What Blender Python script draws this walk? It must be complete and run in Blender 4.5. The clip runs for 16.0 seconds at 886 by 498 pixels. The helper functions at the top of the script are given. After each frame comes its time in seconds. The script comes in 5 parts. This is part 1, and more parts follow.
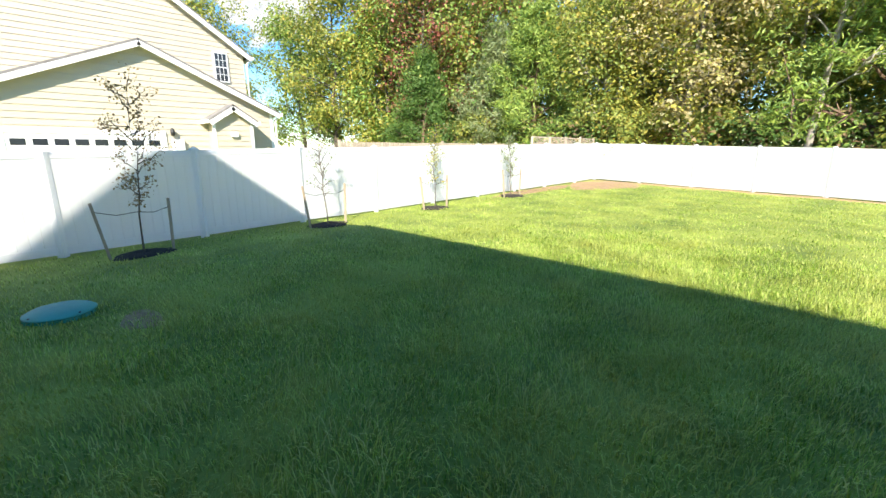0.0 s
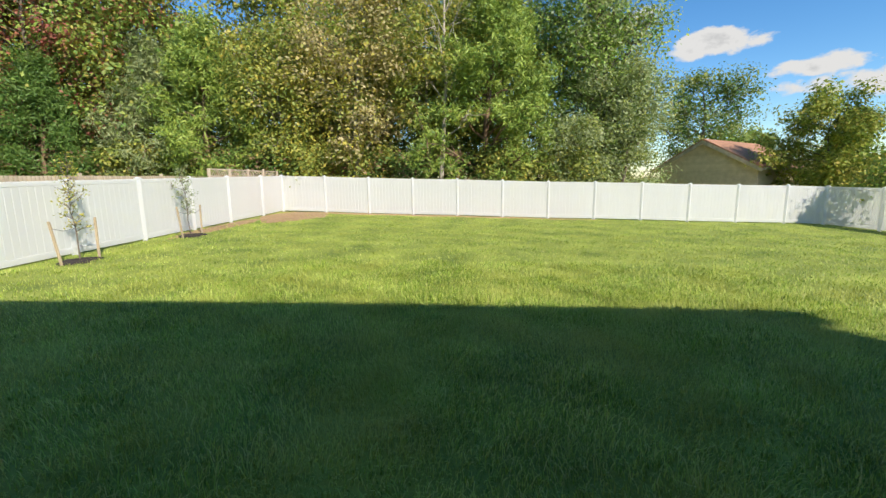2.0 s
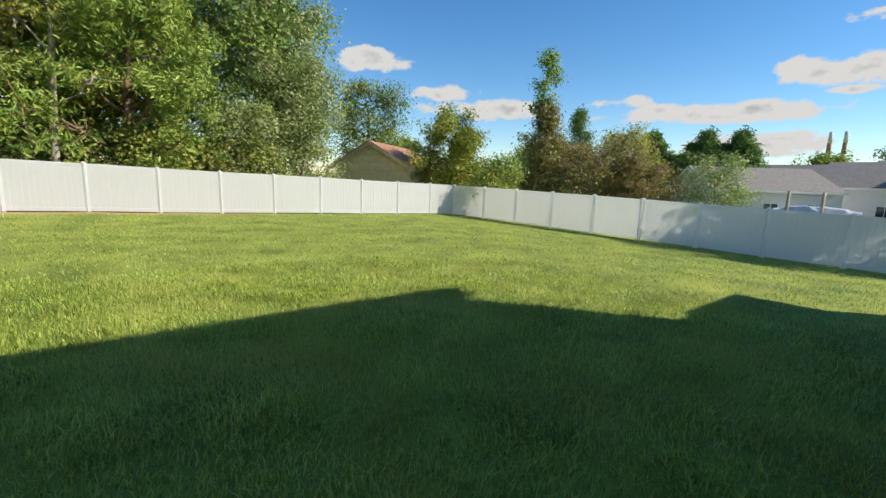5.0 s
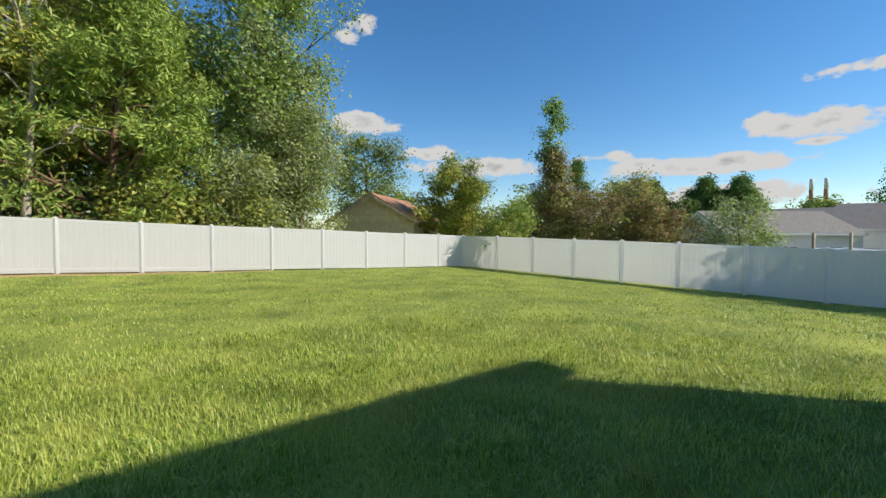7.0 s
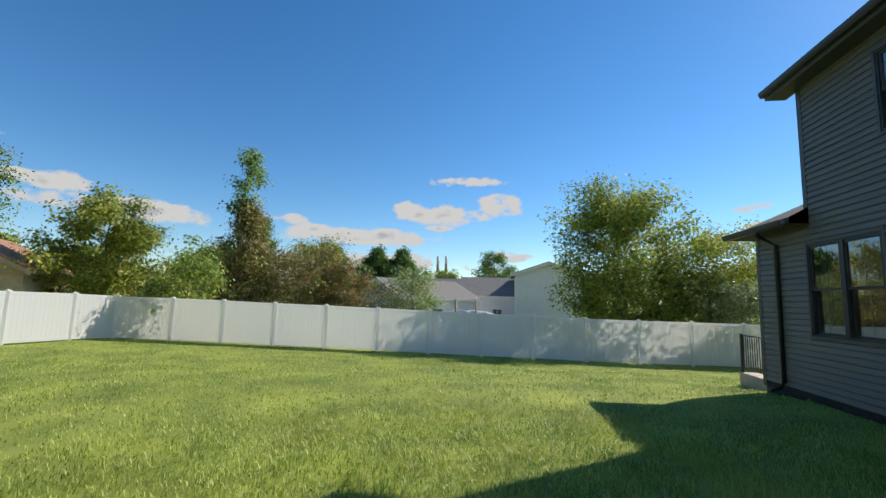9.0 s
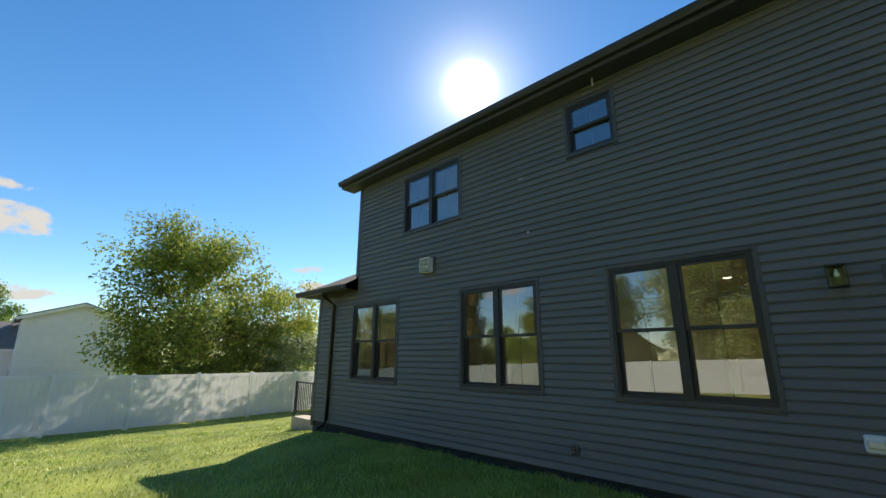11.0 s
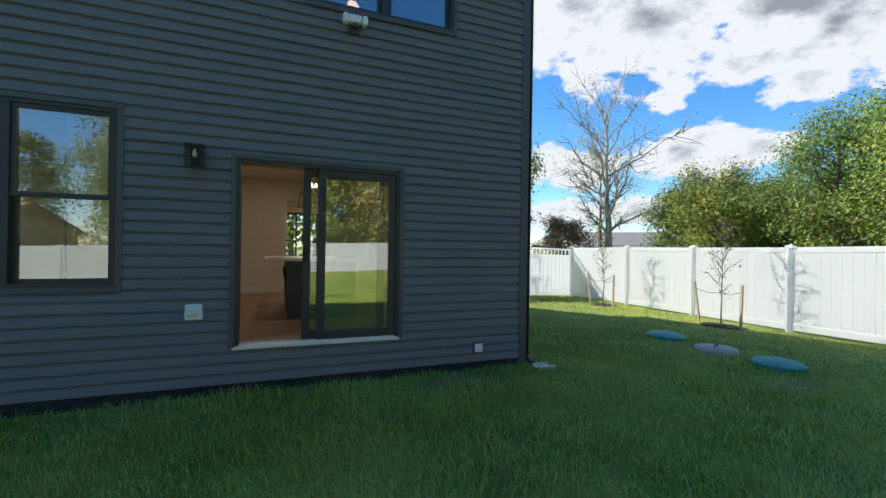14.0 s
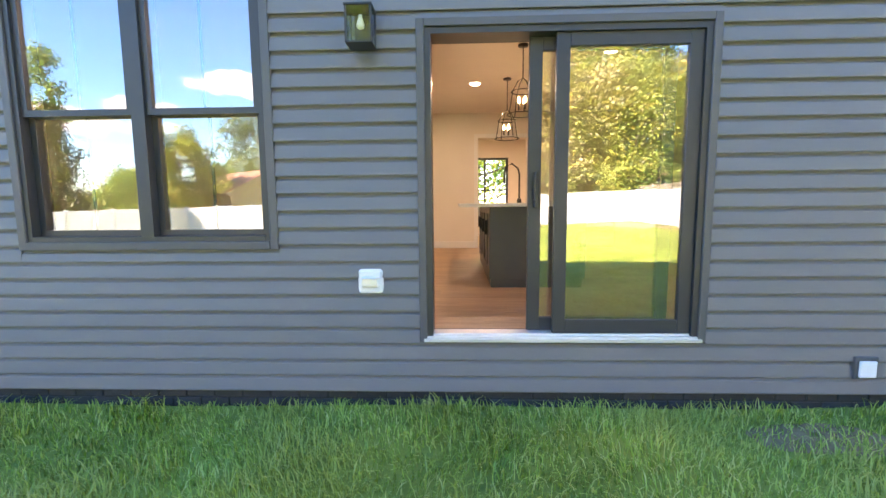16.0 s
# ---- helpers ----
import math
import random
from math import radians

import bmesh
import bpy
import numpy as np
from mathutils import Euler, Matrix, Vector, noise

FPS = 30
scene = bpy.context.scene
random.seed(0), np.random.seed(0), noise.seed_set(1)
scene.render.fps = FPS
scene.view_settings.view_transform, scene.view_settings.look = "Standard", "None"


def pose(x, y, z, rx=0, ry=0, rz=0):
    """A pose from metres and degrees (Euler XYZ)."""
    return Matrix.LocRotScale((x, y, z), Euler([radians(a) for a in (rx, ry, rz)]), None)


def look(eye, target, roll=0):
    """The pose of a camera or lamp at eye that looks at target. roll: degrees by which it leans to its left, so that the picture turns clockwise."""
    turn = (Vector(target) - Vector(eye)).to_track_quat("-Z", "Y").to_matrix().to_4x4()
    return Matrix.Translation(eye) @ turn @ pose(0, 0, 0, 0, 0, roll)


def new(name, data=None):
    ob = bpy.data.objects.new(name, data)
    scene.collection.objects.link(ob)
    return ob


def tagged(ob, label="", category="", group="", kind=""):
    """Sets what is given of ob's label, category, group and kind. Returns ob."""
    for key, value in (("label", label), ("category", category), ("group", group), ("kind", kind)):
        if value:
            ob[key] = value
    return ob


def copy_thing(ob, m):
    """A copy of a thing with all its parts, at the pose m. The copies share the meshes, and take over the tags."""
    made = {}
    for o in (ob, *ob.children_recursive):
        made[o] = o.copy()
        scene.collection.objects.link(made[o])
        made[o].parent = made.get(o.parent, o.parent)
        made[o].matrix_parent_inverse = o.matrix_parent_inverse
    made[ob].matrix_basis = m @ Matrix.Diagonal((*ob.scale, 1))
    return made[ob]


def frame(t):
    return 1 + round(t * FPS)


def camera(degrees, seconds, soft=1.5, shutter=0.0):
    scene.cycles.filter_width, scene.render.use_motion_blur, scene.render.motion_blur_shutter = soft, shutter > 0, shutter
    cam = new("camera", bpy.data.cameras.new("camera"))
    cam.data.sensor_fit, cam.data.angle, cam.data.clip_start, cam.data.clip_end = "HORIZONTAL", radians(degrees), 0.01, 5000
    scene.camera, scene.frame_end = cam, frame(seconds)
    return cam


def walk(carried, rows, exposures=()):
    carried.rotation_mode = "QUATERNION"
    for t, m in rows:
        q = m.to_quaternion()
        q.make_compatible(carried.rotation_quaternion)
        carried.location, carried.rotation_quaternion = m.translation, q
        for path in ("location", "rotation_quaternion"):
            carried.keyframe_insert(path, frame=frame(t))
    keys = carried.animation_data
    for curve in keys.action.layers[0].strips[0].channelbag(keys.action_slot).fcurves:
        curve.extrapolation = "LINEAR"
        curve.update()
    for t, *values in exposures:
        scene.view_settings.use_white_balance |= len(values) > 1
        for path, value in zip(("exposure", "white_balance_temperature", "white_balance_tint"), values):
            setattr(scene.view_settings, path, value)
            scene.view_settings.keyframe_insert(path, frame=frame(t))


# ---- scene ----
cam = camera(93.0, 16.0)
PATH = [
    (0, (2.724, 0.916, 1.805), (1.369, 2.315, 1.350), -0.1),
    (0.5, (2.662, 1.018, 1.847), (1.357, 2.495, 1.509), -0.1),
    (1, (2.621, 0.986, 1.881), (1.680, 2.723, 1.571), -0.1),
    (1.5, (2.612, 0.858, 1.865), (2.084, 2.762, 1.555), 0.2),
    (2, (2.700, 0.887, 1.888), (2.571, 2.856, 1.562), -0.6),
    (2.5, (2.824, 0.801, 1.923), (3.062, 2.753, 1.561), -0.3),
    (3, (2.976, 0.761, 1.935), (3.535, 2.637, 1.525), 0.2),
    (3.5, (2.971, 0.728, 1.972), (3.827, 2.480, 1.527), 0.1),
    (4, (2.959, 0.826, 1.962), (4.034, 2.449, 1.504), 0.3),
    (6.5, (3.313, 3.215, 1.548), (4.552, 4.779, 1.421), 0.7),
    (7, (3.414, 3.768, 1.497), (4.660, 5.331, 1.422), 0.5),
    (7.5, (3.509, 4.301, 1.477), (4.905, 5.732, 1.416), 1.0),
    (8, (3.490, 4.629, 1.556), (5.102, 5.812, 1.514), 1.6),
    (8.5, (3.643, 5.088, 1.604), (5.494, 5.832, 1.741), 1.7),
    (8.7, (3.725, 5.290, 1.631), (5.632, 5.865, 1.813), 1.8),
    (10.8, (3.866, 5.915, 1.667), (5.361, 4.677, 2.147), 0.1),
    (11, (3.883, 5.873, 1.661), (5.237, 4.489, 2.164), 0.3),
    (11.5, (3.751, 5.767, 1.699), (4.732, 4.115, 2.252), 0.1),
    (12, (3.655, 5.74, 1.74), (4.166, 3.9, 2.337), -0.0),
    (12.5, (3.473, 5.675, 1.745), (3.609, 3.77, 2.339), -0.2),
    (13, (3.255, 5.526, 1.594), (2.994, 3.622, 2.147), -0.2),
    (13.5, (3.143, 5.336, 1.582), (2.527, 3.467, 1.935), 0.1),
    (14, (3.181, 4.969, 1.573), (2.443, 3.11, 1.581), 0.9),
    (14.5, (3.328, 4.554, 1.496), (2.595, 2.7, 1.333), 0.7),
    (15, (3.346, 3.99, 1.442), (2.913, 2.053, 1.198), 0.3),
    (15.5, (3.374, 3.432, 1.421), (3.286, 1.449, 1.178), -0.3),
    (16, (3.371, 2.788, 1.409), (3.442, 0.801, 1.199), -0.5),
]
walk(cam, [(r[0], look(*r[1:])) for r in PATH],
     [(0, 1.45, 6500, 10), (0.5, 0.9, 6600, 10), (1.5, 0.75, 6700, 10), (3.5, 0.66, 6800, 10), (6.5, 0.52, 6800, 10), (8.5, 0.42, 6600, 10), (10.8, 0.6, 7100, 10), (12.5, 1.0, 6700, 10),
      (13.5, 0.95, 6100, 10), (14.0, 0.98, 6200, 10), (14.5, 1.35, 6300, 12), (15, 2.1, 6600, 16), (15.5, 2.9, 7100, 21), (16, 3.4, 7500, 27)])

# ---- light ----
SUN = Vector((0.530, -0.627, 0.582)).normalized()
world = bpy.data.worlds.new("sky")
scene.world = world
world.use_nodes = True
wn, wl = world.node_tree.nodes, world.node_tree.links
wn.clear()
sky = wn.new("ShaderNodeTexSky")
sky.sky_type = "NISHITA"
sky.sun_disc = False
sky.sun_elevation = math.asin(SUN.z)
sky.sun_rotation = math.atan2(SUN.x, SUN.y)
sky.air_density, sky.dust_density, sky.ozone_density = 1.0, 0.05, 4.0
tc = wn.new("ShaderNodeTexCoord")


def wmath(op, a, b=None, clamp=False):
    n = wn.new("ShaderNodeMath")
    n.operation, n.use_clamp = op, clamp
    for i, v in enumerate((a, b)):
        if v is None:
            continue
        if isinstance(v, (int, float)):
            n.inputs[i].default_value = v
        else:
            wl.new(v, n.inputs[i])
    return n.outputs[0]


def wvec(op, a, b):
    n = wn.new("ShaderNodeVectorMath")
    n.operation = op
    for i, v in enumerate((a, b)):
        if isinstance(v, Vector):
            n.inputs[i].default_value = v
        else:
            wl.new(v, n.inputs[i])
    return n.outputs["Value" if op == "DOT_PRODUCT" else "Vector"]


# fair-weather clouds: bearing from the back fence's normal towards the sun's side, height, half width, half depth (degrees), weight
CLOUDS = [(28, 13.8, 5, 1.6, 1), (37, 10.6, 5, 1.1, 1), (42, 8.6, 10, 1.5, 1), (68, 8.2, 11, 1.3, 1), (58, 9.6, 4, 1.1, 0.9), (80, 11.8, 7.5, 1.7, 1.1), (89, 12.9, 5.5, 1.7, 1.1), (84, 16, 6, 0.9, 0.9),
          (80, 9.6, 2.2, 0.5, 0.8), (91, 6.1, 3.5, 0.9, 1), (111, 7.4, 4, 1, 0.9), (27, 25, 4, 2, 0.55), (117.5, 11.2, 2.6, 0.8, 0.9), (118, 9, 2.2, 0.8, 0.9), (72, 4.6, 16, 1.4, 0.8), (20, 18, 3, 1.2, 0.7),
          (-66, 16, 9, 4, 1), (-134, 30, 13, 9.5, 1.5), (-117, 29, 13, 11, 1.5), (-116, 20, 10, 4.5, 1.3), (-130, 18, 3, 2.8, 1), (-126, 11.5, 10, 3, 1.2), (-141, 11, 8, 3.2, 1.2), (-108, 11, 8, 2.5, 1), (-128, 5.5, 24, 2.2, 1.1)]
way = wvec("NORMALIZE", tc.outputs["Generated"], Vector((0, 0, 0)))
heap = None
for bearing, height, half_w, half_h, weight in CLOUDS:
    ba, el = radians(bearing), radians(height)
    c = Vector((math.sin(ba) * math.cos(el), math.cos(ba) * math.cos(el), math.sin(el)))
    side = Vector((math.cos(ba), -math.sin(ba), 0))
    off = wvec("SUBTRACT", way, c)
    cx = wmath("POWER", wmath("ABSOLUTE", wvec("DOT_PRODUCT", off, side / radians(half_w))), 2.0)
    cy = wmath("POWER", wmath("ABSOLUTE", wvec("DOT_PRODUCT", off, side.cross(c) / radians(half_h))), 2.0)
    cz = wmath("POWER", wmath("ABSOLUTE", wvec("DOT_PRODUCT", off, c / 0.25)), 2.0)
    one = wmath("SUBTRACT", weight, wmath("ADD", wmath("ADD", cx, cy), cz))
    heap = one if heap is None else wmath("MAXIMUM", heap, one)
heap = wmath("MAXIMUM", heap, -1.5)
stretch = wn.new("ShaderNodeMapping")
stretch.inputs["Scale"].default_value = (11, 11, 20)
wl.new(way, stretch.inputs[0])
n1 = wn.new("ShaderNodeTexNoise")
n1.inputs["Scale"].default_value, n1.inputs["Detail"].default_value, n1.inputs["Roughness"].default_value = 1.0, 7.0, 0.58
wl.new(stretch.outputs[0], n1.inputs["Vector"])
cover = wmath("ADD", heap, wmath("MULTIPLY", wmath("SUBTRACT", n1.outputs["Fac"], 0.5), 4.2))
ramp = wn.new("ShaderNodeValToRGB")
ramp.color_ramp.elements[0].position, ramp.color_ramp.elements[1].position = 0.25, 0.62
wl.new(cover, ramp.inputs[0])
n2 = wn.new("ShaderNodeTexNoise")
n2.inputs["Scale"].default_value, n2.inputs["Detail"].default_value = 0.55, 4.0
wl.new(stretch.outputs[0], n2.inputs["Vector"])
shade = wn.new("ShaderNodeValToRGB")
shade.color_ramp.elements[0].position, shade.color_ramp.elements[1].position = 0.15, 1.0
shade.color_ramp.elements[0].color, shade.color_ramp.elements[1].color = (0.97, 0.985, 1.0, 1), (0.36, 0.39, 0.44, 1)
wl.new(wmath("MULTIPLY", wmath("SUBTRACT", cover, 0.95), wmath("MULTIPLY", n2.outputs["Fac"], 1.9)), shade.inputs[0])
bg_sky, bg_cloud, mixw, outw = (wn.new(n) for n in ("ShaderNodeBackground", "ShaderNodeBackground", "ShaderNodeMixShader", "ShaderNodeOutputWorld"))
bg_sky.inputs["Strength"].default_value = 0.115
bg_cloud.inputs["Strength"].default_value = 0.47
deep = wn.new("ShaderNodeHueSaturation")
deep.inputs["Saturation"].default_value, deep.inputs["Value"].default_value = 1.24, 0.98
wl.new(sky.outputs[0], deep.inputs["Color"])
wl.new(deep.outputs[0], bg_sky.inputs["Color"])
wl.new(shade.outputs[0], bg_cloud.inputs["Color"])
wl.new(ramp.outputs[0], mixw.inputs[0])
wl.new(bg_sky.outputs[0], mixw.inputs[1])
wl.new(bg_cloud.outputs[0], mixw.inputs[2])
# the bright aureole of a low sun
near_sun = wmath("MAXIMUM", wvec("DOT_PRODUCT", way, SUN), 0.0)
halo = wmath("ADD", wmath("MULTIPLY", wmath("POWER", near_sun, 2400.0), 9.0), wmath("ADD", wmath("MULTIPLY", wmath("POWER", near_sun, 260.0), 0.45), wmath("MULTIPLY", wmath("POWER", near_sun, 45.0), 0.06)))
bg_halo, addw = wn.new("ShaderNodeBackground"), wn.new("ShaderNodeAddShader")
bg_halo.inputs["Color"].default_value = (1.0, 0.96, 0.88, 1)
wl.new(halo, bg_halo.inputs["Strength"])
wl.new(mixw.outputs[0], addw.inputs[0])
wl.new(bg_halo.outputs[0], addw.inputs[1])
wl.new(addw.outputs[0], outw.inputs[0])

sun_data = bpy.data.lights.new("sun", "SUN")
sun_data.energy, sun_data.angle, sun_data.color = 4.3, radians(0.53), (1.0, 0.93, 0.82)
sun = new("sun", sun_data)
sun.matrix_world = look(SUN * 80, (0, 0, 0))

# ---- materials ----


def mat(name, col, rough=0.6, metal=0.0, var=0.12, scale=6.0, bump=0.0, bscale=60.0, spec=0.5, col2=None, stretch=None):
    """A principled surface with two scales of colour variation and fine relief."""
    m = bpy.data.materials.new(name)
    m.use_nodes = True
    nt = m.node_tree
    b = nt.nodes["Principled BSDF"]
    b.inputs["Roughness"].default_value, b.inputs["Metallic"].default_value = rough, metal
    b.inputs["Specular IOR Level"].default_value = spec
    co = nt.nodes.new("ShaderNodeTexCoord")
    mp = nt.nodes.new("ShaderNodeMapping")
    if stretch:
        mp.inputs["Scale"].default_value = stretch
    nt.links.new(co.outputs["Object"], mp.inputs[0])
    big, small = nt.nodes.new("ShaderNodeTexNoise"), nt.nodes.new("ShaderNodeTexNoise")
    big.inputs["Scale"].default_value, big.inputs["Detail"].default_value = scale, 4
    small.inputs["Scale"].default_value, small.inputs["Detail"].default_value = bscale, 3
    nt.links.new(mp.outputs[0], big.inputs["Vector"])
    nt.links.new(mp.outputs[0], small.inputs["Vector"])
    info = nt.nodes.new("ShaderNodeObjectInfo")
    add = nt.nodes.new("ShaderNodeMath")
    add.operation = "ADD"
    mul = nt.nodes.new("ShaderNodeMath")
    mul.operation, mul.inputs[1].default_value = "MULTIPLY", 0.35
    nt.links.new(small.outputs["Fac"], mul.inputs[0])
    nt.links.new(big.outputs["Fac"], add.inputs[0])
    nt.links.new(mul.outputs[0], add.inputs[1])
    r = nt.nodes.new("ShaderNodeValToRGB")
    c2 = col2 or tuple(min(1, c * (1 + var)) for c in col)
    c1 = tuple(c * (1 - var) for c in col)
    r.color_ramp.elements[0].position, r.color_ramp.elements[1].position = 0.42, 0.9
    r.color_ramp.elements[0].color, r.color_ramp.elements[1].color = (*c1, 1), (*c2, 1)
    nt.links.new(add.outputs[0], r.inputs[0])
    hsv = nt.nodes.new("ShaderNodeHueSaturation")
    rng = nt.nodes.new("ShaderNodeMapRange")
    rng.inputs["To Min"].default_value, rng.inputs["To Max"].default_value = 1 - var * 0.5, 1 + var * 0.5
    nt.links.new(info.outputs["Random"], rng.inputs[0])
    nt.links.new(rng.outputs[0], hsv.inputs["Value"])
    nt.links.new(r.outputs[0], hsv.inputs["Color"])
    nt.links.new(hsv.outputs[0], b.inputs["Base Color"])
    if bump:
        bp = nt.nodes.new("ShaderNodeBump")
        bp.inputs["Strength"].default_value, bp.inputs["Distance"].default_value = bump, 0.01
        nt.links.new(add.outputs[0], bp.inputs["Height"])
        nt.links.new(bp.outputs[0], b.inputs["Normal"])
    return m


def leaf_mat(name, cols, trans=0.42, patch=None, rough=0.55):
    """Leaves or blades: a spread of colours, leaf by leaf, light coming through them; patch: (colour, scale) of a second tint in drifts."""
    m = bpy.data.materials.new(name)
    m.use_nodes = True
    nt = m.node_tree
    b, out = nt.nodes["Principled BSDF"], nt.nodes["Material Output"]
    geo = nt.nodes.new("ShaderNodeNewGeometry")
    r = nt.nodes.new("ShaderNodeValToRGB")
    els = r.color_ramp.elements
    while len(els) < len(cols):
        els.new(0.5)
    for i, c in enumerate(cols):
        els[i].position = i / (len(cols) - 1)
        els[i].color = (*c, 1)
    nt.links.new(geo.outputs["Random Per Island"], r.inputs[0])
    drift = nt.nodes.new("ShaderNodeTexNoise")
    drift.inputs["Scale"].default_value, drift.inputs["Detail"].default_value = 1.4, 3
    nt.links.new(geo.outputs["Position"], drift.inputs["Vector"])
    span = nt.nodes.new("ShaderNodeMapRange")
    span.inputs["From Min"].default_value, span.inputs["From Max"].default_value = 0.3, 0.7
    span.inputs["To Min"].default_value, span.inputs["To Max"].default_value = 0.86, 1.14
    nt.links.new(drift.outputs["Fac"], span.inputs[0])
    hs = nt.nodes.new("ShaderNodeHueSaturation")
    nt.links.new(span.outputs[0], hs.inputs["Value"])
    nt.links.new(r.outputs[0], hs.inputs["Color"])
    colour = hs.outputs[0]
    if patch:
        nz = nt.nodes.new("ShaderNodeTexNoise")
        nz.inputs["Scale"].default_value, nz.inputs["Detail"].default_value = patch[1], 5
        nt.links.new(geo.outputs["Position"], nz.inputs["Vector"])
        pr = nt.nodes.new("ShaderNodeValToRGB")
        pr.color_ramp.elements[0].position, pr.color_ramp.elements[1].position = 0.46, 0.66
        nt.links.new(nz.outputs["Fac"], pr.inputs[0])
        mx = nt.nodes.new("ShaderNodeMixRGB")
        mx.inputs["Color2"].default_value = (*patch[0], 1)
        nt.links.new(pr.outputs[0], mx.inputs[0])
        nt.links.new(colour, mx.inputs["Color1"])
        colour = mx.outputs[0]
    nt.links.new(colour, b.inputs["Base Color"])
    b.inputs["Roughness"].default_value = rough
    tr = nt.nodes.new("ShaderNodeBsdfTranslucent")
    nt.links.new(colour, tr.inputs["Color"])
    mix = nt.nodes.new("ShaderNodeMixShader")
    mix.inputs[0].default_value = trans
    nt.links.new(b.outputs[0], mix.inputs[1])
    nt.links.new(tr.outputs[0], mix.inputs[2])
    nt.links.new(mix.outputs[0], out.inputs[0])
    return m


def glass_mat(name, ior=2.3, tint=(0.93, 0.96, 0.95)):
    m = bpy.data.materials.new(name)
    m.use_nodes = True
    nt = m.node_tree
    nt.nodes.clear()
    t, g, f, x, o, pw, ma = (nt.nodes.new("ShaderNode" + n) for n in ("BsdfTransparent", "BsdfGlossy", "LayerWeight", "MixShader", "OutputMaterial", "Math", "Math"))
    t.inputs["Color"].default_value = (*tint, 1)
    g.inputs["Roughness"].default_value = 0.0
    g.inputs["Color"].default_value = (1, 1, 1, 1)
    f0 = ((ior - 1) / (ior + 1)) ** 2
    pw.operation, pw.inputs[1].default_value = "POWER", 5.0
    ma.operation, ma.inputs[1].default_value, ma.inputs[2].default_value = "MULTIPLY_ADD", 1 - f0, f0
    nt.links.new(f.outputs["Facing"], pw.inputs[0])
    nt.links.new(pw.outputs[0], ma.inputs[0])
    nt.links.new(ma.outputs[0], x.inputs[0])
    nt.links.new(t.outputs[0], x.inputs[1])
    nt.links.new(g.outputs[0], x.inputs[2])
    nt.links.new(x.outputs[0], o.inputs[0])
    return m


def glow(name, col, strength):
    m = bpy.data.materials.new(name)
    m.use_nodes = True
    b = m.node_tree.nodes["Principled BSDF"]
    b.inputs["Emission Color"].default_value, b.inputs["Emission Strength"].default_value = (*col, 1), strength
    b.inputs["Base Color"].default_value = (*col, 1)
    return m


M_SIDING = mat("charcoal vinyl siding", (0.152, 0.150, 0.151), 0.5, var=0.07, scale=3, bump=0.12, bscale=140, stretch=(0.12, 1, 1))
M_TRIM = mat("charcoal trim", (0.085, 0.085, 0.087), 0.45, var=0.06, scale=5, bscale=90)
M_FRAME = mat("bronze window frame", (0.035, 0.036, 0.038), 0.4, var=0.05, scale=8, bscale=120)
M_SOFFIT = mat("charcoal soffit", (0.045, 0.047, 0.05), 0.55, var=0.06)
M_GUTTER = mat("dark gutter metal", (0.03, 0.031, 0.033), 0.35, var=0.05)
M_SHINGLE = mat("dark roof shingle", (0.05, 0.048, 0.046), 0.9, var=0.3, scale=14, bump=0.5, bscale=200)
M_BRICK = mat("dark painted brick", (0.035, 0.034, 0.036), 0.8, var=0.35, scale=9, bump=0.6, bscale=90)
M_MORTAR = mat("dark mortar", (0.03, 0.03, 0.03), 0.9, var=0.2, bump=0.4)
M_GLASS = glass_mat("window glass", 2.5)
M_VINYL = mat("white vinyl fence", (0.84, 0.845, 0.85), 0.42, var=0.03, scale=1.2, bscale=40)
_nt = M_VINYL.node_tree
_tr, _mx = _nt.nodes.new("ShaderNodeBsdfTranslucent"), _nt.nodes.new("ShaderNodeMixShader")
_tr.inputs["Color"].default_value, _mx.inputs[0].default_value = (0.96, 0.96, 0.96, 1), 0.6
_nt.links.new(_nt.nodes["Principled BSDF"].outputs[0], _mx.inputs[1])
_nt.links.new(_tr.outputs[0], _mx.inputs[2])
_nt.links.new(_mx.outputs[0], _nt.nodes["Material Output"].inputs[0])
M_WHITE = mat("white plastic", (0.78, 0.78, 0.77), 0.4, var=0.03)
M_ALU = mat("bright aluminium", (0.75, 0.75, 0.74), 0.35, metal=0.6, var=0.08)
M_SOIL = mat("bare tan soil", (0.34, 0.22, 0.11), 0.95, var=0.3, scale=8, bump=0.8, bscale=50)
M_WORN = mat("thin dry turf", (0.24, 0.17, 0.085), 0.95, var=0.35, scale=12, bump=0.8, bscale=60)
M_MULCH = mat("dark mulch", (0.03, 0.022, 0.017), 0.95, var=0.5, scale=30, bump=1.0, bscale=70)
M_GREENLID = mat("green septic lid", (0.075, 0.34, 0.25), 0.62, var=0.12, scale=5, bump=0.08, bscale=60)
M_CONCRETE = mat("concrete", (0.52, 0.43, 0.34), 0.9, var=0.18, scale=9, bump=0.3, bscale=90)
M_STAKE = mat("weathered pine stake", (0.42, 0.33, 0.22), 0.85, var=0.2, scale=10, bump=0.4, bscale=60, stretch=(1, 1, 0.15))
M_WIRE = mat("black wire", (0.02, 0.02, 0.02), 0.6)
M_BARK = mat("grey-brown bark", (0.15, 0.12, 0.09), 0.95, var=0.35, scale=6, bump=0.8, bscale=30, stretch=(1, 1, 0.25))
M_BARKRED = mat("reddish cedar bark", (0.21, 0.13, 0.085), 0.95, var=0.35, scale=6, bump=0.8, bscale=30, stretch=(1, 1, 0.2))
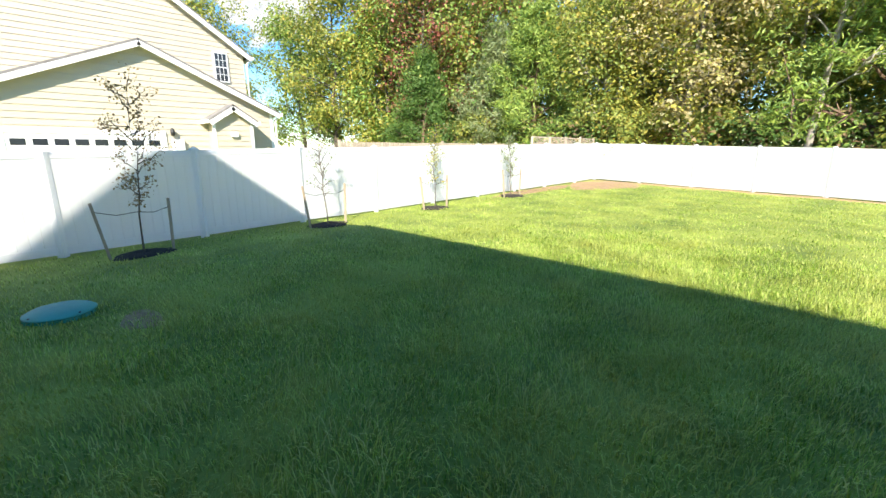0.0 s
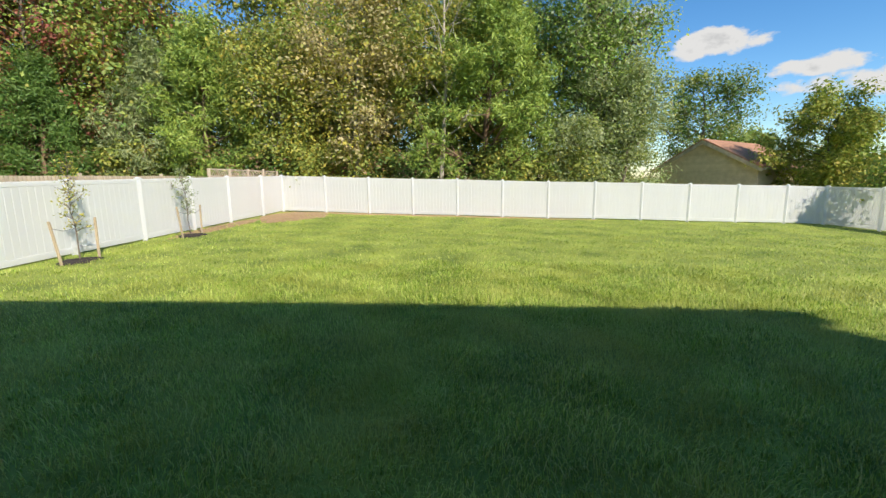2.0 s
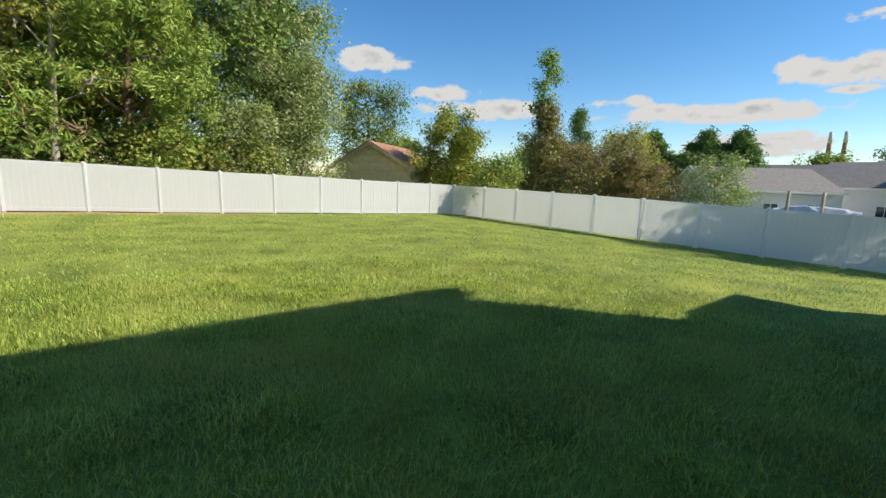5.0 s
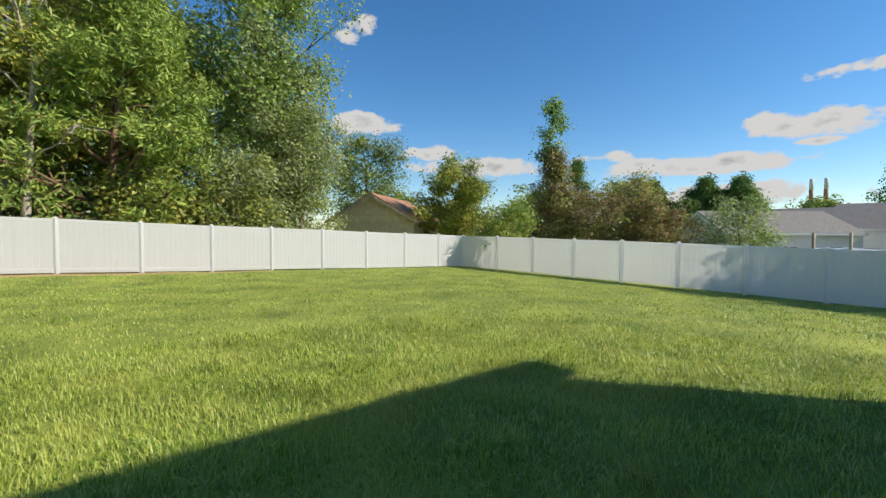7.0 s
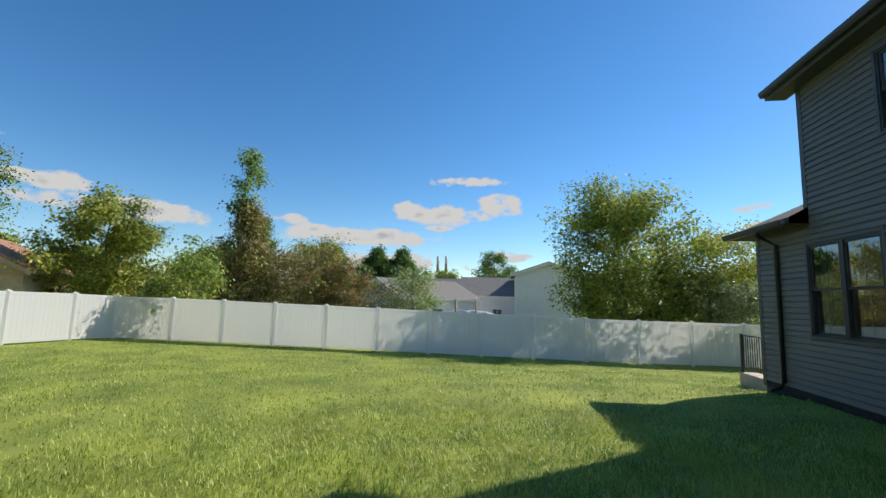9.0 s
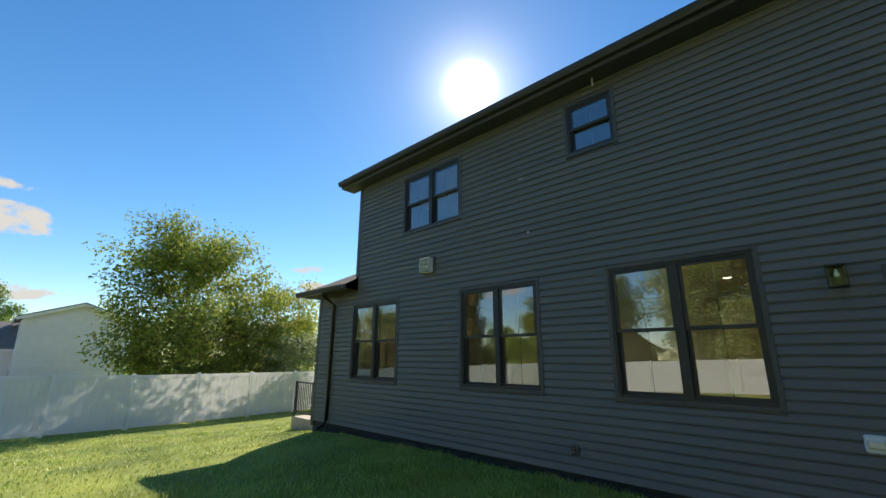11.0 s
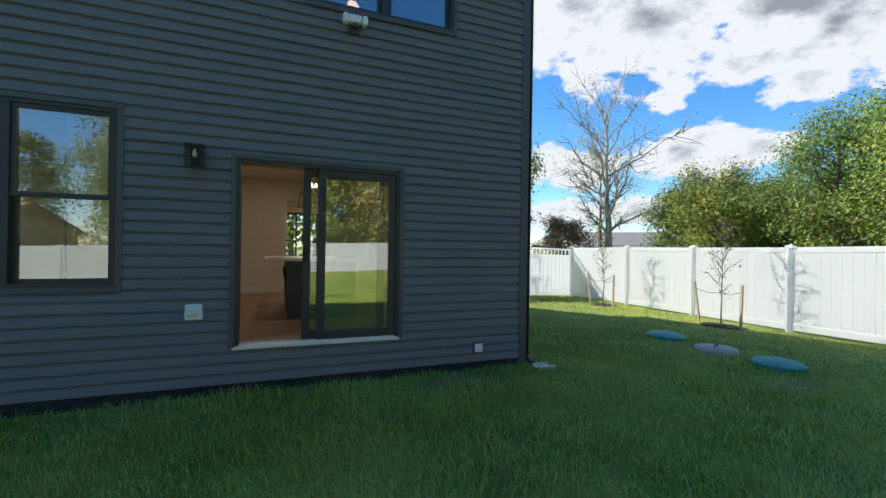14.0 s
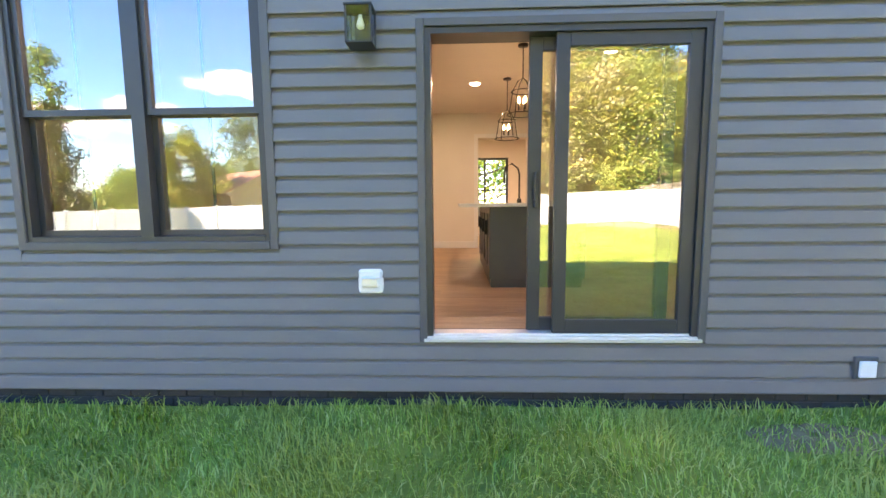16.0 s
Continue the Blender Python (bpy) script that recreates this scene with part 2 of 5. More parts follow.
M_BARKPALE = mat("pale bark", (0.33, 0.29, 0.24), 0.9, var=0.3, scale=7, bump=0.6, bscale=30, stretch=(1, 1, 0.3))
M_BEIGE = mat("cream vinyl siding", (0.52, 0.455, 0.34), 0.55, var=0.05, scale=2, bscale=80, stretch=(1, 0.15, 1))
M_WHITETRIM = mat("white painted trim", (0.80, 0.79, 0.76), 0.5, var=0.03)
M_TAN = mat("tan clapboard", (0.56, 0.46, 0.31), 0.8, var=0.15, scale=3, bump=0.2, stretch=(0.2, 1, 1))
M_RUST = mat("rust-brown shingle", (0.33, 0.17, 0.10), 0.9, var=0.25, scale=6, bump=0.4, bscale=80)
M_GREYROOF = mat("grey roof shingle", (0.20, 0.185, 0.17), 0.9, var=0.2, scale=5, bump=0.4, bscale=70)
M_WHITESIDE = mat("white house siding", (0.74, 0.74, 0.73), 0.6, var=0.05, scale=2)
M_DARKWIN = mat("dark window pane", (0.03, 0.035, 0.04), 0.08, var=0.05)
M_OLDWOOD = mat("weathered fence wood", (0.44, 0.36, 0.27), 0.9, var=0.3, scale=5, bump=0.5, bscale=50, stretch=(1, 1, 0.2))
M_WALLIN = mat("warm white wall paint", (0.78, 0.73, 0.65), 0.8, var=0.03, scale=2)
M_FLOORIN = mat("oak plank floor", (0.36, 0.23, 0.14), 0.4, var=0.22, scale=3, bump=0.15, bscale=30, stretch=(1, 6, 1))
M_CAB = mat("charcoal cabinet paint", (0.085, 0.09, 0.085), 0.4, var=0.05)
M_COUNTER = mat("white quartz worktop", (0.82, 0.81, 0.79), 0.2, var=0.04)
M_BLACK = mat("black metal", (0.02, 0.02, 0.02), 0.4)
M_COPPER = mat("copper valve", (0.45, 0.2, 0.1), 0.4, metal=0.8)
M_TARP = mat("grey tarpaulin", (0.55, 0.57, 0.6), 0.5, var=0.15, scale=3, bump=0.6, bscale=5)
M_STACK = mat("banded concrete stack", (0.6, 0.55, 0.52), 0.9, var=0.1)
M_BULB = glow("warm bulb", (1.0, 0.62, 0.25), 8)
M_LED = glow("recessed lamp lens", (1.0, 0.86, 0.66), 3)
M_GLOBE = glow("fan globe", (1.0, 0.6, 0.35), 0.8)
M_LAMPGLASS = glass_mat("lantern glass", 1.5)

L_GREEN = leaf_mat("green leaves", [(0.133, 0.240, 0.049), (0.219, 0.353, 0.070), (0.294, 0.421, 0.080), (0.411, 0.479, 0.108)])
L_DEEP = leaf_mat("deep green leaves", [(0.078, 0.162, 0.035), (0.138, 0.234, 0.048), (0.181, 0.293, 0.064)])
L_YELL = leaf_mat("yellowing leaves", [(0.22, 0.27, 0.05), (0.36, 0.38, 0.065), (0.48, 0.45, 0.08), (0.58, 0.44, 0.08)])
L_OLIVE = leaf_mat("olive autumn leaves", [(0.135, 0.195, 0.04), (0.22, 0.29, 0.055), (0.31, 0.365, 0.08), (0.43, 0.41, 0.10)])
L_LIME = leaf_mat("yellow-green leaves", [(0.16, 0.24, 0.04), (0.28, 0.36, 0.06), (0.40, 0.46, 0.08), (0.52, 0.50, 0.10)], 0.58)
L_RED = leaf_mat("dark red leaves", [(0.244, 0.073, 0.060), (0.390, 0.122, 0.094), (0.488, 0.195, 0.117), (0.293, 0.220, 0.070)])
L_CEDAR = leaf_mat("cedar sprays", [(0.098, 0.188, 0.037), (0.200, 0.291, 0.050), (0.299, 0.393, 0.062), (0.398, 0.461, 0.094)], 0.2)
L_BROWN = leaf_mat("dry brown leaves", [(0.188, 0.122, 0.064), (0.300, 0.188, 0.090), (0.244, 0.206, 0.072), (0.413, 0.263, 0.126)])
L_TAN = leaf_mat("pale tan leaves", [(0.36, 0.30, 0.13), (0.48, 0.41, 0.18), (0.55, 0.48, 0.24), (0.52, 0.40, 0.20)])
L_SILVER = leaf_mat("grey-green leaves", [(0.211, 0.270, 0.108), (0.329, 0.383, 0.173), (0.469, 0.517, 0.259)])
L_GRASS = leaf_mat("lawn blades", [(0.12, 0.205, 0.022), (0.225, 0.345, 0.04), (0.34, 0.475, 0.06), (0.49, 0.575, 0.11), (0.64, 0.62, 0.22)], 0.32, patch=((0.45, 0.48, 0.10), 0.8), rough=0.5)
M_LAWN = mat("lawn ground", (0.125, 0.195, 0.026), 0.95, var=0.3, scale=0.7, bump=0.9, bscale=45, col2=(0.31, 0.35, 0.055))

# ---- building helpers ----


def mesh(name, verts, faces, material, smooth=False):
    me = bpy.data.meshes.new(name)
    me.from_pydata(verts, [], faces)
    me.materials.append(material)
    if smooth:
        me.polygons.foreach_set("use_smooth", [True] * len(me.polygons))
    me.update()
    return me


def put(name, me, parent=None, loc=None, label=""):
    ob = new(name, me)
    if loc is not None:
        ob.matrix_basis = loc if isinstance(loc, Matrix) else Matrix.Translation(loc)
    if parent is not None:
        ob.parent = parent
    if label:
        ob["label"] = label
    return ob


def part(name, bm, material, parent=None, label="", smooth=False):
    me = bpy.data.meshes.new(name)
    bmesh.ops.recalc_face_normals(bm, faces=bm.faces)
    bm.to_mesh(me)
    bm.free()
    me.materials.append(material)
    if smooth:
        me.polygons.foreach_set("use_smooth", [True] * len(me.polygons))
    return put(name, me, parent, None, label)


def base(name, loc=(0, 0, 0), **tags):
    return tagged(put(name, None, None, loc), **tags)


def box(bm, x0, x1, y0, y1, z0, z1, bevel=0.0):
    vs = [bm.verts.new(p) for p in ((x0, y0, z0), (x1, y0, z0), (x1, y1, z0), (x0, y1, z0), (x0, y0, z1), (x1, y0, z1), (x1, y1, z1), (x0, y1, z1))]
    fs = [bm.faces.new([vs[i] for i in f]) for f in ((0, 3, 2, 1), (4, 5, 6, 7), (0, 1, 5, 4), (1, 2, 6, 5), (2, 3, 7, 6), (3, 0, 4, 7))]
    if bevel:
        bmesh.ops.bevel(bm, geom=list({e for f in fs for e in f.edges}), offset=bevel, segments=1, affect="EDGES")
    return bm


def boxes(name, material, parent, *bx, bevel=0.0, label=""):
    bm = bmesh.new()
    for b in bx:
        box(bm, *b, bevel=bevel)
    return part(name, bm, material, parent, label)


def tube_data(pts, radii, seg=8):
    """Vertices and faces of a tapered tube along points."""
    vs, fs = [], []
    n = len(pts)
    for i, p in enumerate(pts):
        d = (Vector(pts[min(i + 1, n - 1)]) - Vector(pts[max(i - 1, 0)]))
        d = d.normalized() if d.length > 1e-9 else Vector((0, 0, 1))
        a = d.orthogonal().normalized()
        b = d.cross(a)
        for k in range(seg):
            t = 2 * math.pi * k / seg
            vs.append(Vector(p) + (a * math.cos(t) + b * math.sin(t)) * radii[i])
        if i:
            o = i * seg
            fs += [(o - seg + k, o - seg + (k + 1) % seg, o + (k + 1) % seg, o + k) for k in range(seg)]
    fs.append(tuple(range(seg))[::-1])
    fs.append(tuple(range((n - 1) * seg, n * seg)))
    return vs, fs


def tube(name, pts, radii, material, parent=None, seg=8, label=""):
    if isinstance(radii, (int, float)):
        radii = [radii] * len(pts)
    return put(name, mesh(name, *tube_data(pts, radii, seg), material, True), parent, None, label)


def lathe(name, prof, material, parent=None, seg=24, loc=None, label=""):
    """A turned body from (radius, z) pairs."""
    vs, fs = [], []
    for i, (r, z) in enumerate(prof):
        vs += [(r * math.cos(2 * math.pi * k / seg), r * math.sin(2 * math.pi * k / seg), z) for k in range(seg)]
        if i:
            o = i * seg
            fs += [(o - seg + k, o - seg + (k + 1) % seg, o + (k + 1) % seg, o + k) for k in range(seg)]
    fs.append(tuple(range(seg))[::-1])
    fs.append(tuple(range((len(prof) - 1) * seg, len(prof) * seg)))
    return put(name, mesh(name, vs, fs, material, True), parent, loc, label)


def slab(name, quad, thick, material, parent=None, label=""):
    """A flat plate of four corners with a thickness, below its upper side."""
    q = [Vector(p) for p in quad]
    n = (q[1] - q[0]).cross(q[3] - q[0]).normalized()
    if n.z < 0:
        n = -n
    vs = q + [p - n * thick for p in q]
    fs = [(0, 1, 2, 3), (7, 6, 5, 4)] + [(i, 4 + i, 4 + (i + 1) % 4, (i + 1) % 4) for i in range(4)]
    bm = bmesh.new()
    bv = [bm.verts.new(v) for v in vs]
    for f in fs:
        bm.faces.new([bv[i] for i in f])
    return part(name, bm, material, parent, label)


# ---- ground ----
GX_BACK = ((-60, -7.5, 5, 20.5, 40), (1.3, 0.26, -0.13, -0.56, -0.8))
GX_HOUSE = ((-60, -18, -7.6, -4, 0, 12.6, 16, 20.4, 23, 40), (0.95, 0.7, -0.14, -0.05, 0.02, -0.01, -0.33, -0.8, -0.95, -0.9))


def ground_z(x, y):
    f = np.clip(np.asarray(y, float) / 23.2, 0, 1)
    z = (1 - f) * np.interp(x, *GX_HOUSE) + f * np.interp(x, *GX_BACK)
    return z + 0.012 * np.sin(np.asarray(x) * 1.9 + 1) * np.cos(np.asarray(y) * 1.5)


def build_ground():
    ax = np.unique(np.concatenate([np.linspace(-10, 23, 100), np.linspace(-60, -10, 18), np.linspace(23, 60, 14), (-1500, -500, -150, 150, 500, 1500)]))
    ay = np.unique(np.concatenate([np.linspace(-11, 26, 110), np.linspace(-60, -11, 14), np.linspace(26, 60, 12), (-1500, -500, -150, 150, 500, 1500)]))
    gx, gy = np.meshgrid(ax, ay)
    gz = ground_z(gx, gy)
    vs = np.stack([gx, gy, gz], -1).reshape(-1, 3).tolist()
    w = len(ax)
    fs = [(j * w + i, j * w + i + 1, (j + 1) * w + i + 1, (j + 1) * w + i) for j in range(len(ay) - 1) for i in range(w - 1)]
    tagged(put("ground", mesh("ground", vs, fs, M_LAWN, True)), "green lawn with yellowed drifts and open land beyond", "ground", kind="structure")


build_ground()


def blades(name, n, region, h, w, density_fn, seed, label):
    """Grass: tapering bent blades, each two faces long."""
    rng = np.random.default_rng(seed)
    x = rng.uniform(region[0], region[1], n)
    y = rng.uniform(region[2], region[3], n)
    keep = density_fn(x, y, rng)
    x, y = x[keep], y[keep]
    n = len(x)
    z = ground_z(x, y)
    clump = 0.65 + 0.6 * np.abs(np.sin(x * 3.1 + np.sin(y * 2.3)) * np.cos(y * 2.7 + np.sin(x * 1.7)))
    hh = h * rng.uniform(0.45, 1.15, n) * clump
    a = rng.normal(0, 1.5, n) + 1.6 * np.sin(x * 2.3 + 0.9 * np.sin(y * 3.1)) + 1.5 * np.cos(y * 2.9 + x)
    lean = rng.uniform(0.15, 1.35, n) * hh
    ww = w * rng.uniform(0.6, 1.3, n)
    wx, wy = -np.sin(a) * ww / 2, np.cos(a) * ww / 2
    lx, ly = np.cos(a) * lean, np.sin(a) * lean
    v = np.zeros((n, 5, 3))
    v[:, 0] = np.stack([x - wx, y - wy, z - 0.01], -1)
    v[:, 1] = np.stack([x + wx, y + wy, z - 0.01], -1)
    v[:, 2] = np.stack([x + wx * 0.8 + lx * 0.35, y + wy * 0.8 + ly * 0.35, z + hh * 0.6], -1)
    v[:, 3] = np.stack([x - wx * 0.8 + lx * 0.35, y - wy * 0.8 + ly * 0.35, z + hh * 0.6], -1)
    v[:, 4] = np.stack([x + lx, y + ly, z + hh * rng.uniform(0.75, 1.0, n)], -1)
    o = np.arange(n)[:, None] * 5
    me = bpy.data.meshes.new(name)
    me.vertices.add(n * 5)
    me.vertices.foreach_set("co", v.reshape(-1).astype(np.float32))
    loops = np.concatenate([o + np.array([0, 1, 2, 3]), o + np.array([3, 2, 4])], 1).reshape(-1)
    me.loops.add(len(loops))
    me.loops.foreach_set("vertex_index", loops.astype(np.int32))
    me.polygons.add(n * 2)
    starts = (np.arange(n)[:, None] * 7 + np.array([0, 4])).reshape(-1)
    me.polygons.foreach_set("loop_start", starts.astype(np.int32))
    me.materials.append(L_GRASS)
    me.update()
    me.validate()
    return tagged(put(name, me), label, "grass", kind="stuff")


def lawn_ok(x, y):
    house = (y < 0.03) & (y > -10) & (x > 0) & (x < 14.3)
    inside = (x > -7.5) & (x < 20.4 + (23.25 - y) * 0.148) & (y < 23.15)
    worn = (((x - 1.25) / 0.42) ** 2 + ((y - 0.36) / 0.2) ** 2 < 1) | (((x + 2.75) / 0.4) ** 2 + ((y - 1.75) / 0.22) ** 2 < 0.8)
    worn &= (np.sin(x * 913.7 + y * 517.3) * 437.58) % 1 > 0.7
    return ~house & ~worn & inside & ~((y > 22.7) & (x < 9) & (x > -8)) & ~((x < -6.9 + (y - 17) * 0.25) & (y > 17.5))


def near_d(x, y, rng):
    d = np.minimum(np.hypot(x - 3, y - 1.5), np.hypot(x - 3.2, y - 4.0))
    return lawn_ok(x, y) & (rng.random(len(x)) < np.clip(1.25 - d / 7.0, 0.0, 1))


def mid_d(x, y, rng):
    d = np.minimum(np.hypot(x - 3, y - 1.5), np.hypot(x - 3.2, y - 4.0))
    return lawn_ok(x, y) & (rng.random(len(x)) < np.clip((d - 1.5) / 5, 0, 1) * np.clip(1.5 - d / 22, 0.3, 1))


blades("lawn_grass", 520000, (-5.5, 11, -2.5, 10.5), 0.092, 0.0074, near_d, 3, "dense green lawn grass of long uneven blades")
blades("lawn_grass", 340000, (-7.6, 25.4, -9, 23.2), 0.058, 0.0115, mid_d, 4, "green lawn grass with pale dry drifts")

# ---- the house ----
WIN = {"w1": (10.93, 12.68, 1.13, 2.94), "w2": (7.45, 9.18, 1.13, 2.94), "w3": (4.57, 6.37, 1.12, 2.95),
       "u1": (9.1, 10.88, 4.31, 5.70), "u2": (5.97, 6.82, 4.80, 5.76), "u3": (1.07, 2.94, 4.31, 5.74)}
DOOR = (1.74, 3.63, 0.49, 2.57)
HOLES = list(WIN.values()) + [DOOR]
HX1, WX1, HTOP, WTOP, SIDE0 = 12.6, 14.25, 6.0, 3.28, 0.135


def holed_wall(name, x0, x1, z0, z1, holes, ya, yb, material, tags):
    """An upright wall along x, of a thickness, with openings through it."""
    xs = sorted({x0, x1, *[min(max(v, x0), x1) for h in holes for v in h[:2]]})
    zs = sorted({z0, z1, *[min(max(v, z0), z1) for h in holes for v in h[2:]]})
    solid = lambda i, j: 0 <= i < len(xs) - 1 and 0 <= j < len(zs) - 1 and not any(
        h[0] < (xs[i] + xs[i + 1]) / 2 < h[1] and h[2] < (zs[j] + zs[j + 1]) / 2 < h[3] for h in holes)
    bm = bmesh.new()
    q = lambda *p: bm.faces.new([bm.verts.new(v) for v in p])
    for i in range(len(xs) - 1):
        for j in range(len(zs) - 1):
            if not solid(i, j):
                continue
            a, b, c, d = xs[i], xs[i + 1], zs[j], zs[j + 1]
            q((a, ya, c), (a, ya, d), (b, ya, d), (b, ya, c))
            q((a, yb, c), (b, yb, c), (b, yb, d), (a, yb, d))
            if not solid(i - 1, j):
                q((a, ya, c), (a, yb, c), (a, yb, d), (a, ya, d))
            if not solid(i + 1, j):
                q((b, ya, c), (b, ya, d), (b, yb, d), (b, yb, c))
            if not solid(i, j - 1):
                q((a, ya, c), (b, ya, c), (b, yb, c), (a, yb, c))
            if not solid(i, j + 1):
                q((a, ya, d), (a, yb, d), (b, yb, d), (b, ya, d))
    bmesh.ops.remove_doubles(bm, verts=bm.verts, dist=1e-5)
    ob = part(name, bm, material)
    return tagged(ob, *tags, kind="structure")


LAP = 0.113
inset = [(a + 0.03, b - 0.03, c + 0.03, d - 0.03) for a, b, c, d in HOLES]
wall_back = holed_wall("wall_back", 0.0, WX1, -0.4, HTOP, inset + [(HX1, WX1 + 1, WTOP, HTOP + 1)], -0.03, -0.17, M_TRIM,
                       ("two-storey charcoal lap-sided rear house wall", "wall"))


def lap_mesh(length):
    """One course of lap siding: face leaning out to a thick lower edge, with a returned lip."""
    o, t = 0.002, 0.027
    prof = [(-0.028, 0.004), (o + 0.004, 0.004), (o + t - 0.007, 0.0), (o + t - 0.002, -0.003), (o + t, 0.003), (o + t - 0.001, 0.014), (o + t * 0.55, LAP * 0.72), (o + 0.003, LAP * 0.86), (o + 0.001, LAP + 0.006), (-0.028, LAP + 0.006)]
    n = len(prof)
    vs = [(x, y, z) for x in (0, length) for y, z in prof]
    fs = [tuple(range(n))[::-1], tuple(range(n, 2 * n))] + [(i, (i + 1) % n, n + (i + 1) % n, n + i) for i in range(n)]
    return mesh("siding_board", vs, fs, M_SIDING)


laps = {}
k = 0
while SIDE0 + k * LAP < HTOP - 0.02:
    za = SIDE0 + k * LAP
    zc = za + LAP * 0.5
    xe = WX1 if zc < WTOP - 0.05 else HX1
    spans = [(0.09, xe - 0.09)]
    cuts = []
    for h in HOLES:
        if h[2] < za + LAP and za < h[3]:
            if za < h[2] < za + LAP:
                cuts.append((h[0], h[1], za, h[2]))
            if za < h[3] < za + LAP:
                cuts.append((h[0], h[1], h[3], za + LAP))
            spans = [s for a, b in spans for s in ((a, min(b, h[0])), (max(a, h[1]), b)) if s[1] - s[0] > 0.03]
    for a, b in spans:
        ln = round(b - a, 4)
        if ln not in laps:
            laps[ln] = lap_mesh(ln)
        put("siding_board", laps[ln], wall_back, (a, 0, za))
    for a, b, c, d in cuts:
        if d - c > 0.012:
            ln = round(b - a, 4)
            if ln not in laps:
                laps[ln] = lap_mesh(ln)
            put("siding_board", laps[ln], wall_back, Matrix.Translation((a, 0, c)) @ Matrix.Diagonal((1, 1, (d - c) / (LAP + 0.006), 1)))
    k += 1

# corner posts, brick footing, gable ends, roof
boxes("corner_trim", M_TRIM, wall_back, (-0.03, 0.09, -0.03, 0.03, 0.05, HTOP), (-0.03, -0.002, -0.12, -0.03, 0.05, HTOP), bevel=0.004)
boxes("corner_trim", M_TRIM, wall_back, (HX1 - 0.09, HX1 + 0.03, -0.03, 0.03, WTOP + 0.3, HTOP), bevel=0.004)
boxes("corner_trim", M_TRIM, wall_back, (WX1 - 0.09, WX1 + 0.03, -0.12, 0.03, 0.05, WTOP), bevel=0.004)
RIDGE_Y, RIDGE_Z, EAVE_Z, BACK_Y = -4.9, 10.10, 6.12, -9.8


def gable_wall(name, x0, x1, label):
    """A side wall with its gable."""
    bm = bmesh.new()
    pr = [(-0.17, -0.4), (-0.17, HTOP), (-0.03, HTOP + 0.15), (RIDGE_Y, RIDGE_Z - 0.18), (BACK_Y, HTOP + 0.1), (BACK_Y, -0.4)]
    a = [bm.verts.new((x0, y, z)) for y, z in pr]
    b = [bm.verts.new((x1, y, z)) for y, z in pr]
    bm.faces.new(a), bm.faces.new(b[::-1])
    for i in range(len(pr)):
        bm.faces.new((a[i], a[(i + 1) % len(pr)], b[(i + 1) % len(pr)], b[i]))
    return tagged(part(name, bm, M_SIDING), label, "wall", kind="structure")


gable_wall("wall_side_1", 0.0, 0.15, "charcoal sided gable end wall of the house")
gable_wall("wall_side_2", HX1 - 0.15, HX1, "charcoal sided far gable end wall of the house")
tagged(boxes("wall_front", M_WALLIN, None, (0.15, 1.9, BACK_Y, BACK_Y + 0.15, -0.4, HTOP), (3.25, HX1 - 0.15, BACK_Y, BACK_Y + 0.15, -0.4, HTOP), (1.9, 3.25, BACK_Y, BACK_Y + 0.15, -0.4, 0.9), (1.9, 3.25, BACK_Y, BACK_Y + 0.15, 2.75, HTOP)),
       "plain street-side wall of the house", "wall", kind="structure")
brick = mesh("brick", *(lambda b: ([tuple(v.co) for v in b.verts], [tuple(v.index for v in f.verts) for f in b.faces]))((lambda b: (b.verts.index_update(), b)[1])(box(bmesh.new(), -0.096, 0.096, -0.03, 0.0, 0, 0.057, bevel=0.004))), M_BRICK)
footing = tagged(boxes("footing", M_MORTAR, None, (0.02, WX1 - 0.02, -0.16, -0.012, -0.45, SIDE0)), "dark brick footing under the siding", "footing", kind="structure")
for row in range(3):
    z = SIDE0 - 0.062 - row * 0.067
    nb = int(WX1 / 0.203)
    for i in range(nb):
        put("brick", brick, footing, (0.12 + i * 0.203 + (0.1 if row % 2 else 0), -0.004 + 0.003 * math.sin(i * 7 + row * 3), z))
roof = base("roof", label="dark shingled gable roof with charcoal soffit and gutters", category="roof", kind="structure")
XA, XB = -0.36, HX1 + 0.42
slab("roof_slope", ((XA, 0.34, EAVE_Z), (XB, 0.34, EAVE_Z), (XB, RIDGE_Y, RIDGE_Z), (XA, RIDGE_Y, RIDGE_Z)), 0.10, M_SHINGLE, roof)
slab("roof_slope", ((XA, BACK_Y - 0.34, EAVE_Z), (XB, BACK_Y - 0.34, EAVE_Z), (XB, RIDGE_Y, RIDGE_Z), (XA, RIDGE_Y, RIDGE_Z)), 0.10, M_SHINGLE, roof)
boxes("soffit", M_SOFFIT, roof, (XA + 0.02, XB - 0.02, -0.02, 0.33, 5.93, 5.955))
boxes("fascia", M_TRIM, roof, (XA, XB, 0.33, 0.352, 5.93, 6.10))
for x in (XA, XB - 0.03):
    slab("rake_board", ((x, 0.34, EAVE_Z - 0.01), (x + 0.03, 0.34, EAVE_Z - 0.01), (x + 0.03, RIDGE_Y, RIDGE_Z - 0.01), (x, RIDGE_Y, RIDGE_Z - 0.01)), 0.2, M_TRIM, roof)


